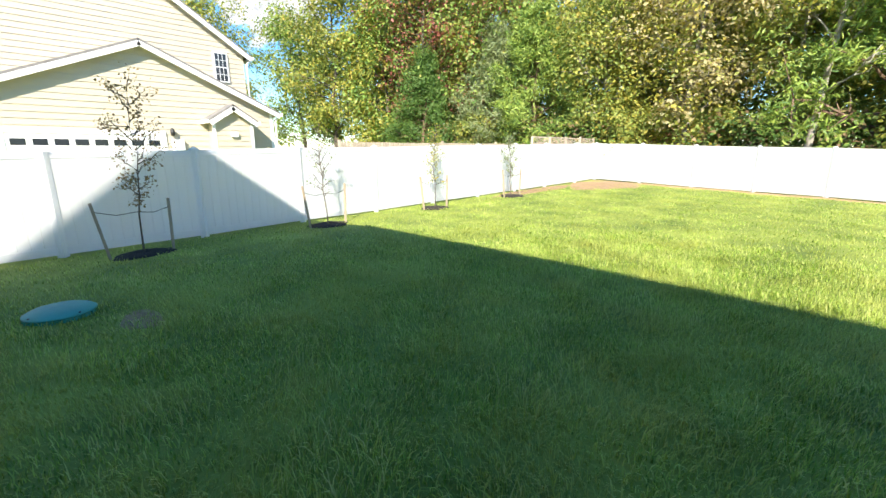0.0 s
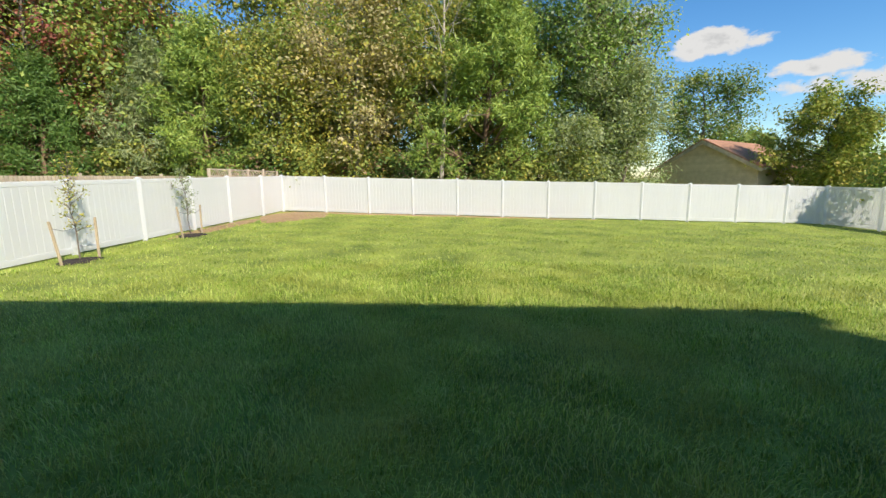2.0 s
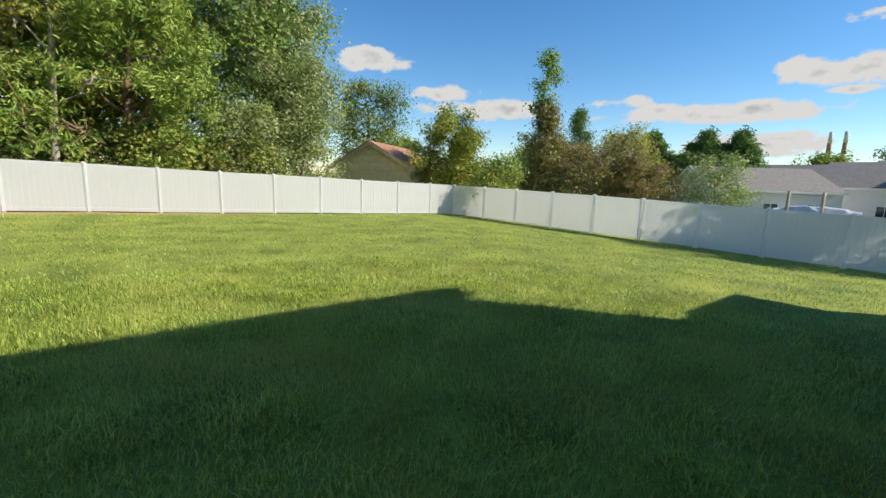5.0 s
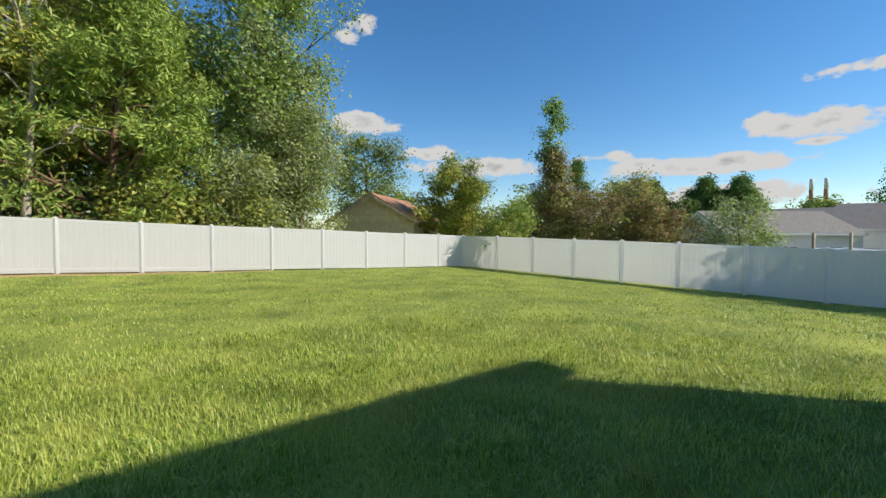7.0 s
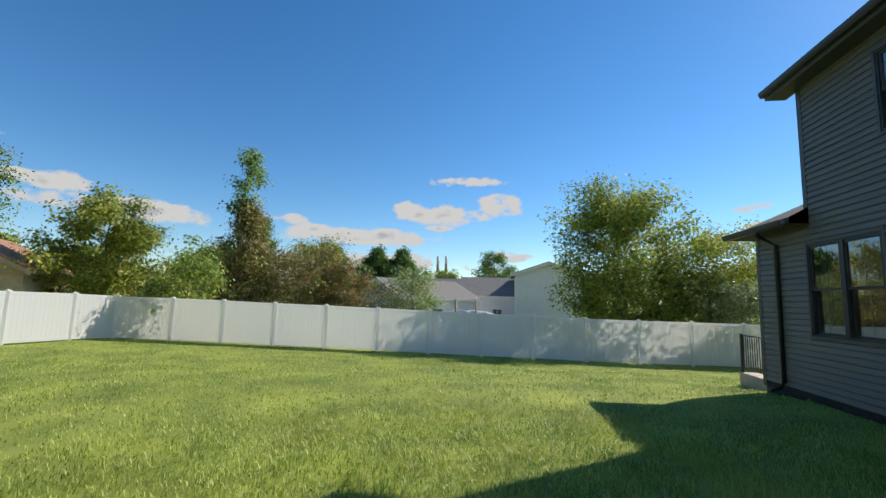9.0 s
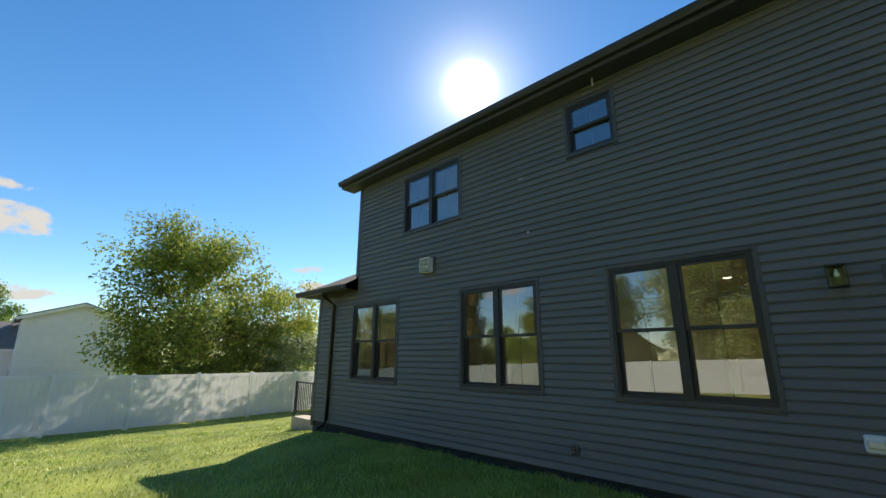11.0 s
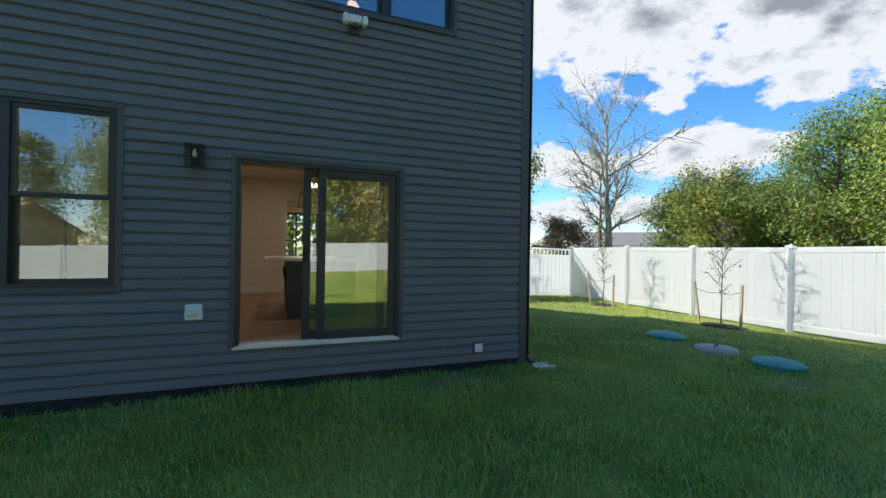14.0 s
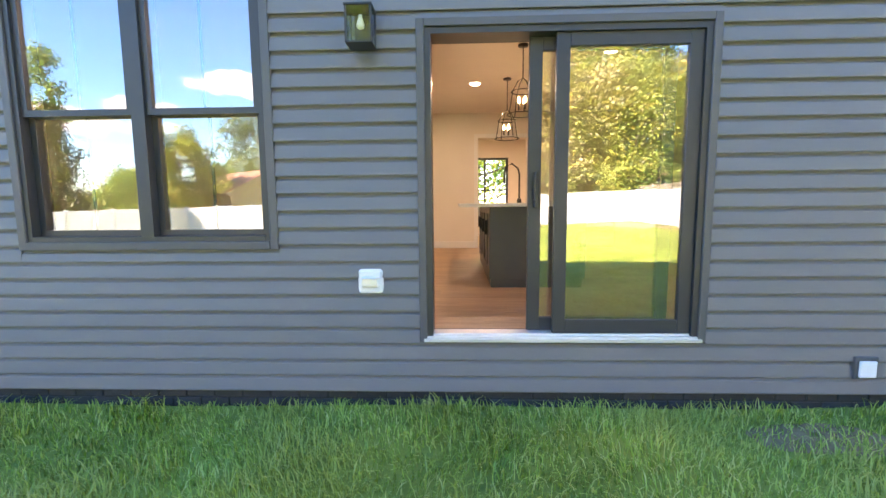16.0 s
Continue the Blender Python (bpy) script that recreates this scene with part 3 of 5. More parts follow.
def gutter(name, x0, x1, y, z, parent):
    """An ogee gutter: open channel with a thick lip."""
    pr = [(0, 0), (0, 0.115), (0.006, 0.115), (0.006, 0.008), (0.075, 0.008), (0.10, 0.055), (0.112, 0.115), (0.122, 0.115), (0.122, 0.103), (0.11, 0.05), (0.083, 0)]
    n = len(pr)
    vs = [(x, y + a, z + b) for x in (x0, x1) for a, b in pr]
    fs = [tuple(range(n))[::-1], tuple(range(n, 2 * n))] + [(i, (i + 1) % n, n + (i + 1) % n, n + i) for i in range(n)]
    bm = bmesh.new()
    bv = [bm.verts.new(v) for v in vs]
    for f in fs:
        bm.faces.new([bv[i] for i in f])
    return part(name, bm, M_GUTTER, parent, "dark ogee gutter")


gutter("gutter", XA - 0.01, XB + 0.01, 0.352, 5.995, roof)
tube("downspout", [(-0.18, 0.40, 6.0), (-0.18, 0.40, 5.90), (-0.10, 0.05, 5.62), (-0.085, -0.06, 5.55), (-0.085, -0.06, 0.16), (-0.085, -0.02, 0.09), (-0.09, 0.12, 0.05)], 0.042, M_GUTTER, roof, 6)

# the low wing at the far end
wing = base("wing_roof", label="dark shingled lean-to roof of the low side wing", category="roof", kind="structure")
bm = bmesh.new()
p = [bm.verts.new(v) for v in ((HX1 - 0.05, 0.34, 3.40), (WX1 + 0.6, 0.34, 3.36), (HX1 + 0.03, -1.3, 4.3), (WX1 + 0.6, -4.0, 3.36), (HX1 + 0.03, -4.0, 4.3), (HX1 - 0.05, 0.34, 3.28), (WX1 + 0.6, 0.34, 3.26), (WX1 + 0.6, -4.0, 3.26), (HX1 + 0.03, -4.0, 3.26))]
for f in ((0, 1, 2), (1, 3, 4, 2), (0, 5, 6, 1), (1, 6, 7, 3), (3, 7, 8, 4), (5, 8, 7, 6)):
    bm.faces.new([p[i] for i in f])
part("roof_slope", bm, M_SHINGLE, wing)
gutter("gutter", HX1 + 0.05, WX1 + 0.61, 0.345, 3.25, wing)
tube("downspout", [(13.5, 0.40, 3.26), (13.5, 0.40, 3.18), (13.5, 0.06, 2.98), (13.5, 0.06, 0.2), (13.5, 0.12, 0.08), (13.5, 0.32, 0.03)], 0.045, M_GUTTER, wing, 6)
tagged(boxes("wall_wing", M_SIDING, None, (WX1 - 0.15, WX1, -4.0, -0.17, -0.4, WTOP)), "charcoal sided end wall of the low wing", "wall", kind="structure")
porch = base("side_porch", (15.2, -0.9, 0), label="small concrete side landing with a black metal railing", category="porch")
PZ = -0.35
boxes("landing", M_CONCRETE, porch, (-0.9, 0.85, -1.4, 0.55, -0.8 + 0.0, 0.02), bevel=0.01)
for x in (-0.2, 0.8):
    boxes("railing_post", M_BLACK, porch, (x - 0.025, x + 0.025, 0.47, 0.52, 0.02, 1.0))
boxes("railing_rail", M_BLACK, porch, (-0.2, 0.8, 0.48, 0.51, 0.95, 0.98))
boxes("railing_rail", M_BLACK, porch, (-0.2, 0.8, 0.48, 0.51, 0.12, 0.15))
for i in range(9):
    x = -0.1 + i * 0.1
    boxes("baluster", M_BLACK, porch, (x - 0.008, x + 0.008, 0.487, 0.503, 0.15, 0.95))


def sash(x0, x1, z0, z1, y, parent, name):
    """A sash: four rails, a pane, a slim bar between the panes."""
    w = 0.042
    s = boxes(name, M_FRAME, parent, (x0, x0 + w, y - 0.02, y + 0.02, z0, z1), (x1 - w, x1, y - 0.02, y + 0.02, z0, z1), (x0 + w, x1 - w, y - 0.02, y + 0.02, z0, z0 + w), (x0 + w, x1 - w, y - 0.02, y + 0.02, z1 - w, z1))
    g = boxes("pane", M_GLASS, s, (x0 + w, x1 - w, y - 0.003, y + 0.003, z0 + w, z1 - w))
    g.visible_shadow = False
    xm = (x0 + x1) / 2
    boxes("muntin", M_FRAME, s, (xm - 0.009, xm + 0.009, y - 0.012, y - 0.006, z0 + w, z1 - w))


def window(name, x0, x1, z0, z1, twin, label):
    w = base(name, label=label, category="window", kind="structure")
    t = 0.055
    boxes("window_trim", M_TRIM, w, (x0, x0 + t, -0.03, 0.034, z0, z1), (x1 - t, x1, -0.03, 0.034, z0, z1), (x0 + t, x1 - t, -0.03, 0.034, z1 - t, z1), (x0 + t, x1 - t, -0.03, 0.04, z0, z0 + t), bevel=0.004)
    f = 0.035
    xi, xj, zi, zj = x0 + t, x1 - t, z0 + t, z1 - t
    boxes("window_frame", M_FRAME, w, (xi, xi + f, -0.16, 0.018, zi, zj), (xj - f, xj, -0.16, 0.018, zi, zj), (xi + f, xj - f, -0.16, 0.018, zj - f, zj), (xi + f, xj - f, -0.16, 0.022, zi, zi + f))
    spans = [(xi + f, xj - f)]
    if twin:
        xm = (xi + xj) / 2
        boxes("mullion", M_FRAME, w, (xm - 0.045, xm + 0.045, -0.16, 0.02, zi + f, zj - f))
        spans = [(xi + f, xm - 0.045), (xm + 0.045, xj - f)]
    zm = (zi + zj) / 2
    for a, b in spans:
        sash(a, b, zm - 0.02, zj - f, -0.02, w, "upper_sash")
        sash(a, b, zi + f, zm + 0.02, -0.065, w, "lower_sash")
    return w


for i, key in enumerate(WIN):
    window(f"window_{i + 1}", *WIN[key], key != "u2", "twin double-hung dark-framed window reflecting the yard" if key != "u2" else "small single double-hung dark-framed upper window")

# sliding door, half open
door = base("door_1", label="dark-framed sliding glass door, half open", category="door", kind="structure")
x0, x1, z0, z1 = DOOR
boxes("door_trim", M_TRIM, door, (x0, x0 + 0.05, -0.03, 0.036, z0, z1), (x1 - 0.05, x1, -0.03, 0.036, z0, z1), (x0 + 0.05, x1 - 0.05, -0.03, 0.036, z1 - 0.05, z1), bevel=0.004)
boxes("door_frame", M_FRAME, door, (x0 + 0.05, x0 + 0.09, -0.16, 0.02, z0 + 0.03, z1 - 0.05), (x1 - 0.09, x1 - 0.05, -0.16, 0.02, z0 + 0.03, z1 - 0.05), (x0 + 0.09, x1 - 0.09, -0.16, 0.02, z1 - 0.09, z1 - 0.05))
boxes("door_sill", M_ALU, door, (x0 + 0.03, x1 - 0.03, -0.16, 0.05, z0, z0 + 0.02), (x0 + 0.03, x1 - 0.03, -0.13, 0.03, z0 + 0.02, z0 + 0.034), (x0 + 0.03, x1 - 0.03, -0.10, 0.0, z0 + 0.034, z0 + 0.046))


def door_panel(name, a, b, y):
    w, za, zb = 0.085, z0 + 0.05, z1 - 0.09
    s = boxes(name, M_FRAME, door, (a, a + w, y - 0.02, y + 0.02, za, zb), (b - w, b, y - 0.02, y + 0.02, za, zb), (a + w, b - w, y - 0.02, y + 0.02, za, za + 0.09), (a + w, b - w, y - 0.02, y + 0.02, zb - w, zb), bevel=0.003)
    g = boxes("pane", M_GLASS, s, (a + w, b - w, y - 0.004, y + 0.004, za + 0.09, zb - w))
    g.visible_shadow = False
    return s


door_panel("fixed_panel", x0 + 0.09, 2.74, -0.02)
sl = door_panel("sliding_panel", 1.95, 2.90, -0.09)
boxes("pull_handle", M_BLACK, sl, (2.84, 2.865, -0.07, -0.03, 1.38, 1.62), (2.835, 2.87, -0.045, -0.025, 1.42, 1.58), bevel=0.006)

# ---- things fixed to the wall ----
lamp = base("wall_lantern", (3.955, 0.03, 2.375), label="black box lantern with clear glass on the siding", category="wall lamp")
boxes("back_plate", M_BLACK, lamp, (-0.06, 0.06, -0.01, 0.015, 0.02, 0.28), bevel=0.004)
for a in (-0.085, 0.073):
    for c in (0.03, 0.178):
        boxes("cage_bar", M_BLACK, lamp, (a, a + 0.012, c, c + 0.012, 0.0, 0.27))
boxes("lantern_roof", M_BLACK, lamp, (-0.09, 0.09, 0.025, 0.195, 0.265, 0.285), bevel=0.004)
boxes("lantern_floor", M_BLACK, lamp, (-0.085, 0.085, 0.03, 0.19, -0.004, 0.01), bevel=0.002)
boxes("bracket", M_BLACK, lamp, (-0.02, 0.02, 0.01, 0.04, 0.2, 0.24))
for q in ((-0.078, 0.078, 0.182, 0.185, 0.01, 0.262), (-0.08, -0.077, 0.04, 0.18, 0.01, 0.262), (0.077, 0.08, 0.04, 0.18, 0.01, 0.262)):
    boxes("glass_pane", M_LAMPGLASS, lamp, q)
lathe("bulb", [(0.004, 0.0), (0.022, 0.012), (0.027, 0.035), (0.018, 0.07), (0.012, 0.09), (0.012, 0.11)], M_WHITE, lamp, 12, (0, 0.11, 0.12))
lamp.scale = (0.95, 0.9, 0.78)

outlet = base("outdoor_socket", (3.955, 0.02, 0.90), label="white weatherproof socket with a clear cover", category="socket")
boxes("mounting_block", M_WHITE, outlet, (-0.085, 0.085, -0.02, 0.02, -0.085, 0.085), bevel=0.018)
boxes("cover", M_WHITE, outlet, (-0.06, 0.06, 0.02, 0.05, -0.035, 0.04), bevel=0.012)
boxes("socket_face", M_ALU, outlet, (-0.05, 0.05, 0.05, 0.054, -0.02, 0.03))

vent = base("dryer_vent", (0.705, 0.02, 0.32), label="small white flap vent in a grey surround", category="vent")
boxes("surround", M_TRIM, vent, (-0.075, 0.075, -0.02, 0.022, -0.075, 0.075), bevel=0.004)
boxes("flap", M_WHITE, vent, (-0.055, 0.055, 0.022, 0.04, -0.06, 0.05), bevel=0.006)

hood = base("vent_hood", (10.0, 0.02, 3.49), label="white louvred vent hood on a block high on the siding", category="vent")
boxes("mounting_block", M_TRIM, hood, (-0.17, 0.17, -0.02, 0.025, -0.17, 0.19), bevel=0.006)
boxes("hood_body", M_WHITE, hood, (-0.13, 0.13, 0.025, 0.06, -0.14, 0.15), (-0.13, -0.115, 0.06, 0.16, -0.14, 0.15), (0.115, 0.13, 0.06, 0.16, -0.14, 0.15), (-0.115, 0.115, 0.06, 0.16, 0.135, 0.15), bevel=0.003)
for i in range(3):
    boxes("louvre", M_WHITE, hood, (-0.115, 0.115, 0.07, 0.16, -0.12 + i * 0.085, -0.112 + i * 0.085))
boxes("divider", M_WHITE, hood, (-0.006, 0.006, 0.065, 0.165, -0.13, 0.135))

flood = base("security_light", (2.38, 0.02, 4.16), label="twin-head white security light under the upper window", category="flood light")
boxes("junction_box", M_TRIM, flood, (-0.07, 0.07, -0.02, 0.03, -0.08, 0.06), bevel=0.006)
boxes("sensor_body", M_WHITE, flood, (-0.075, 0.075, 0.05, 0.13, 0.0, 0.09), bevel=0.01)
boxes("arm", M_WHITE, flood, (-0.02, 0.02, 0.03, 0.06, 0.01, 0.05))
for sx in (-1, 1):
    lh = boxes("lamp_head", M_WHITE, flood, (sx * 0.11 - 0.028, sx * 0.11 + 0.028, 0.06, 0.15, -0.02, 0.085), bevel=0.01)
lathe("motion_eye", [(0.03, 0), (0.034, 0.02), (0.02, 0.045)], M_BLACK, flood, 14, pose(0, 0.09, -0.045))
tap = base("garden_tap", (7.0, 0.02, 0.44), label="brass garden tap on a small block", category="tap")
boxes("tap_block", M_TRIM, tap, (-0.06, 0.06, -0.02, 0.018, -0.07, 0.07), bevel=0.006)
tube("spout", [(0, 0.0, 0.0), (0, 0.07, 0.0), (0, 0.1, -0.02), (0, 0.105, -0.06)], 0.014, M_COPPER, tap)
lathe("tap_handle", [(0.028, 0), (0.03, 0.008), (0.01, 0.012)], M_COPPER, tap, 12, pose(0, 0.065, 0.02))

# ---- inside, as seen through the glass ----
FZ = 0.5
tagged(boxes("floor", M_FLOORIN, None, (0.15, HX1 - 0.15, BACK_Y + 0.15, -0.17, FZ - 0.2, FZ - 0.004)), "brown oak plank floor", "floor", kind="structure")
tagged(boxes("ceiling", M_WALLIN, None, (0.15, HX1 - 0.15, BACK_Y + 0.15, -0.17, 3.25, 3.5)), "warm white ceiling between the floors", "ceiling", kind="structure")
tagged(boxes("ceiling_upper", M_WALLIN, None, (0.15, HX1 - 0.15, BACK_Y + 0.15, -0.17, 5.93, 5.99)), "white upper ceiling", "ceiling", kind="structure")
tagged(holed_wall("wall_kitchen", 0.15, HX1 - 0.15, FZ, 3.25, [(1.95, 2.95, FZ, 2.75)], -6.0, -6.15, M_WALLIN, ("warm white kitchen wall with a cased opening", "wall")))
tagged(boxes("trim", M_WHITETRIM, None, (2.95, 3.03, -6.02, -5.985, FZ, 2.83), (1.87, 1.95, -6.02, -5.985, FZ, 2.83), (1.95, 2.95, -6.02, -5.985, 2.75, 2.83)), "white casing round the opening", "trim", kind="structure")
tagged(boxes("baseboard", M_WHITETRIM, None, (3.03, HX1 - 0.15, -6.0, -5.982, FZ, FZ + 0.14)), "white baseboard", "baseboard", kind="structure")
tagged(boxes("wall_upper", M_WALLIN, None, (3.9, 4.02, BACK_Y + 0.15, -0.17, 3.5, 5.93), (7.6, 7.72, BACK_Y + 0.15, -0.17, 3.5, 5.93), (0.15, HX1 - 0.15, -4.6, -4.5, 3.5, 5.93)), "white partitions of the upper rooms", "wall", kind="structure")
fw = base("window_7", label="black-framed grid window in the far front wall", category="window", kind="structure")
boxes("window_frame", M_BLACK, fw, (1.9, 1.96, BACK_Y, BACK_Y + 0.1, 0.9, 2.75), (3.19, 3.25, BACK_Y, BACK_Y + 0.1, 0.9, 2.75), (1.96, 3.19, BACK_Y, BACK_Y + 0.1, 2.69, 2.75), (1.96, 3.19, BACK_Y, BACK_Y + 0.1, 0.9, 0.96), (2.55, 2.6, BACK_Y, BACK_Y + 0.1, 0.96, 2.69), (1.96, 2.55, BACK_Y + 0.02, BACK_Y + 0.06, 1.8, 1.84), (2.6, 3.19, BACK_Y + 0.02, BACK_Y + 0.06, 1.8, 1.84))
island = base("kitchen_island", (2.45, -2.9, FZ), label="charcoal panelled kitchen island", category="kitchen island")
boxes("end_panel", M_CAB, island, (-0.45, 0.58, 1.12, 1.15, 0.1, 0.88), bevel=0.003)
boxes("carcass", M_CAB, island, (-0.45, 0.54, -1.15, 1.12, 0.1, 0.88))
boxes("plinth", M_CAB, island, (-0.42, 0.56, -1.12, 1.13, 0.0, 0.1))
for i in range(4):
    ya = -1.12 + i * 0.56
    d = boxes("door", M_CAB, island, (0.54, 0.56, ya + 0.01, ya + 0.55, 0.13, 0.86), (0.56, 0.572, ya + 0.01, ya + 0.07, 0.13, 0.86), (0.56, 0.572, ya + 0.49, ya + 0.55, 0.13, 0.86), (0.56, 0.572, ya + 0.07, ya + 0.49, 0.8, 0.86), (0.56, 0.572, ya + 0.07, ya + 0.49, 0.13, 0.19))
    boxes("handle", M_BLACK, d, (0.572, 0.6, ya + 0.1, ya + 0.115, 0.55, 0.72))
top = tagged(boxes("worktop", M_COUNTER, None, (1.95, 3.36, -4.1, -1.7, FZ + 0.88, FZ + 0.92), bevel=0.004), "white quartz worktop overhanging the island", "worktop")
tap2 = base("kitchen_tap", (2.55, -2.9, FZ + 0.92), label="black spring-neck kitchen tap", category="tap")
tube("neck", [(0, 0, 0), (0, 0, 0.38), (0.02, 0, 0.46), (0.1, 0, 0.52), (0.18, 0, 0.48), (0.2, 0, 0.38), (0.2, 0, 0.25)], 0.012, M_BLACK, tap2)
lathe("tap_base", [(0.03, 0), (0.03, 0.05), (0.015, 0.07)], M_BLACK, tap2, 12)


def pendant(x, y, zb):
    p = base("pendant_lamp", (x, y, zb), label="black open-cage pendant lantern with lit candle bulbs", category="pendant lamp", group="pendants over the island")
    tube("rod", [(0, 0, 0.42), (0, 0, 3.25 - zb)], 0.007, M_BLACK, p, 6)
    lathe("canopy", [(0.06, 0), (0.06, 0.02)], M_BLACK, p, 16, (0, 0, 3.23 - zb))
    for z, r in ((0.0, 0.18), (0.26, 0.135)):
        tube("ring", [(r * math.cos(a), r * math.sin(a), z) for a in [2 * math.pi * i / 20 for i in range(21)]], 0.007, M_BLACK, p, 6)
    for i in range(4):
        a = math.pi / 2 * i + 0.4
        c, s = math.cos(a), math.sin(a)
        tube("cage_bar", [(0.18 * c, 0.18 * s, 0), (0.135 * c, 0.135 * s, 0.26), (0.07 * c, 0.07 * s, 0.37), (0, 0, 0.42)], 0.006, M_BLACK, p, 6)
    for i in range(3):
        a = 2.1 * i
        c = tube("candle", [(0.045 * math.cos(a), 0.045 * math.sin(a), 0.05), (0.045 * math.cos(a), 0.045 * math.sin(a), 0.13)], 0.009, M_BLACK, p, 6)
        lathe("bulb", [(0.006, 0), (0.017, 0.02), (0.014, 0.045), (0.003, 0.075)], M_BULB, c, 8, (0.045 * math.cos(a), 0.045 * math.sin(a), 0.13))


pendant(2.6, -2.35, 2.46)
pendant(2.63, -3.67, 2.38)
for x, y, z in ((3.1, -3.9, 3.25), (1.9, -1.3, 3.25), (1.5, -2.6, 3.25), (5.2, -1.5, 3.25), (8.6, -1.8, 3.25), (5.6, -4.0, 3.25), (9.9, -1.4, 5.93), (11.8, -2.2, 3.25)):
    rl = base("recessed_lamp", (x, y, z), label="lit round recessed ceiling lamp with white rim", category="ceiling lamp", group="recessed lamps")
    lathe("rim", [(0.095, -0.008), (0.1, -0.004), (0.1, 0.0)], M_WHITETRIM, rl, 20)
    lathe("lens", [(0.075, -0.012), (0.078, -0.008)], M_LED, rl, 20)


def room_lamp(x, y, z, energy):
    ld = bpy.data.lights.new("room_light", "AREA")
    ld.shape, ld.size, ld.energy, ld.color = "DISK", 0.16, energy, (1.0, 0.76, 0.5)
    o = new("room_light", ld)
    o.location = (x, y, z - 0.03)


for x, y, z, e in ((3.1, -3.9, 3.25, 5), (1.9, -1.3, 3.25, 2.5), (5.2, -1.5, 3.25, 2.5), (8.6, -1.8, 3.25, 2.5), (2.6, -7.6, 3.2, 6), (9.9, -1.4, 5.93, 2)):
    room_lamp(x, y, z, e)
fan = base("ceiling_fan", (2.1, -1.9, 5.93), label="ceiling fan with a glowing amber globe", category="ceiling fan")
tube("rod", [(0, 0, 0), (0, 0, -0.25)], 0.015, M_BLACK, fan)
lathe("motor", [(0.05, -0.38), (0.11, -0.36), (0.12, -0.29), (0.05, -0.24)], M_BLACK, fan, 20)
for i in range(5):
    a = 2 * math.pi * i / 5
    bl = boxes("blade", M_CAB, fan, (0.12, 0.66, -0.06, 0.06, -0.335, -0.327), bevel=0.003)
    bl.rotation_euler = (0, 0, a)
lathe("globe", [(0.02, -0.52), (0.08, -0.49), (0.11, -0.43), (0.08, -0.38)], M_GLOBE, fan, 20)

floor_ob = bpy.data.objects["floor"]
pm = mesh("plank", [(-0.6, -0.09, 0), (0.6, -0.09, 0), (0.6, 0.09, 0), (-0.6, 0.09, 0), (-0.598, -0.0885, 0.004), (0.598, -0.0885, 0.004), (0.598, 0.0885, 0.004), (-0.598, 0.0885, 0.004)],
          [(0, 1, 5, 4), (1, 2, 6, 5), (2, 3, 7, 6), (3, 0, 4, 7), (4, 5, 6, 7)], M_FLOORIN)
for row in range(31):
    for i in range(4):
        put("plank", pm, floor_ob, (0.95 + i * 1.2 + (row * 0.47) % 1.2 * 0.9, -0.28 - row * 0.18, FZ - 0.004))
stub = tagged(tube("vent_stub", [(6.22, 0.16, 5.80), (6.22, 0.16, 5.94)], 0.014, M_WHITE), "short white pipe stub hanging from the soffit", "pipe")
clip = base("cable_clip", (7.6, 0.03, 3.72), label="small white cable cap on the siding", category="cable clip")
lathe("cap", [(0.022, 0), (0.022, 0.015), (0.01, 0.022)], M_WHITE, clip, 12, pose(0, -0.012, 0, -90))
loop = base("cable_loop", (7.7, 0.03, 4.72), label="small loose white cable loop on the siding", category="cable")
tube("wire", [(0, -0.01, 0.03), (0.03, 0.04, 0.01), (0.01, 0.05, -0.03), (-0.04, 0.03, -0.02), (-0.05, -0.01, 0.02)], 0.006, M_WHITE, loop, 6)

# ---- white vinyl fence ----


def gz(x, y):
    return float(ground_z(x, y))


_post = mesh("post", *tube_data([(0, 0, -0.05), (0, 0, 1.91)], [0.09, 0.09], 4), M_VINYL)
_post.transform(Matrix.Rotation(radians(45), 4, "Z"))
_cap = mesh("cap", [(-.075, -.075, 0), (.075, -.075, 0), (.075, .075, 0), (-.075, .075, 0), (-.075, -.075, .03), (.075, -.075, .03), (.075, .075, .03), (-.075, .075, .03), (0, 0, .075)],
            [(3, 2, 1, 0), (0, 1, 5, 4), (1, 2, 6, 5), (2, 3, 7, 6), (3, 0, 4, 7), (4, 5, 8), (5, 6, 8), (6, 7, 8), (7, 4, 8)], M_VINYL)


def board_mesh(w, h):
    """A tongued board with eased edges that leave a groove between neighbours."""
    e = 0.004
    pr = [(-w / 2 + 0.0006, -0.005), (-w / 2 + e, -0.012), (w / 2 - e, -0.012), (w / 2 - 0.0006, -0.005), (w / 2 - 0.0006, 0.005), (w / 2 - e, 0.012), (-w / 2 + e, 0.012), (-w / 2 + 0.0006, 0.005)]
    n = len(pr)
    vs = [(a, b, z) for z in (0, h) for a, b in pr]
    fs = [tuple(range(n))[::-1], tuple(range(n, 2 * n))] + [(i, (i + 1) % n, n + (i + 1) % n, n + i) for i in range(n)]
    return mesh("board", vs, fs, M_VINYL)


def rail_mesh(L, h):
    b = box(bmesh.new(), -L / 2, L / 2, -0.024, 0.024, 0, h, bevel=0.006)
    me = bpy.data.meshes.new("rail")
    b.to_mesh(me)
    b.free()
    me.materials.append(M_VINYL)
    return me


_cache = {}


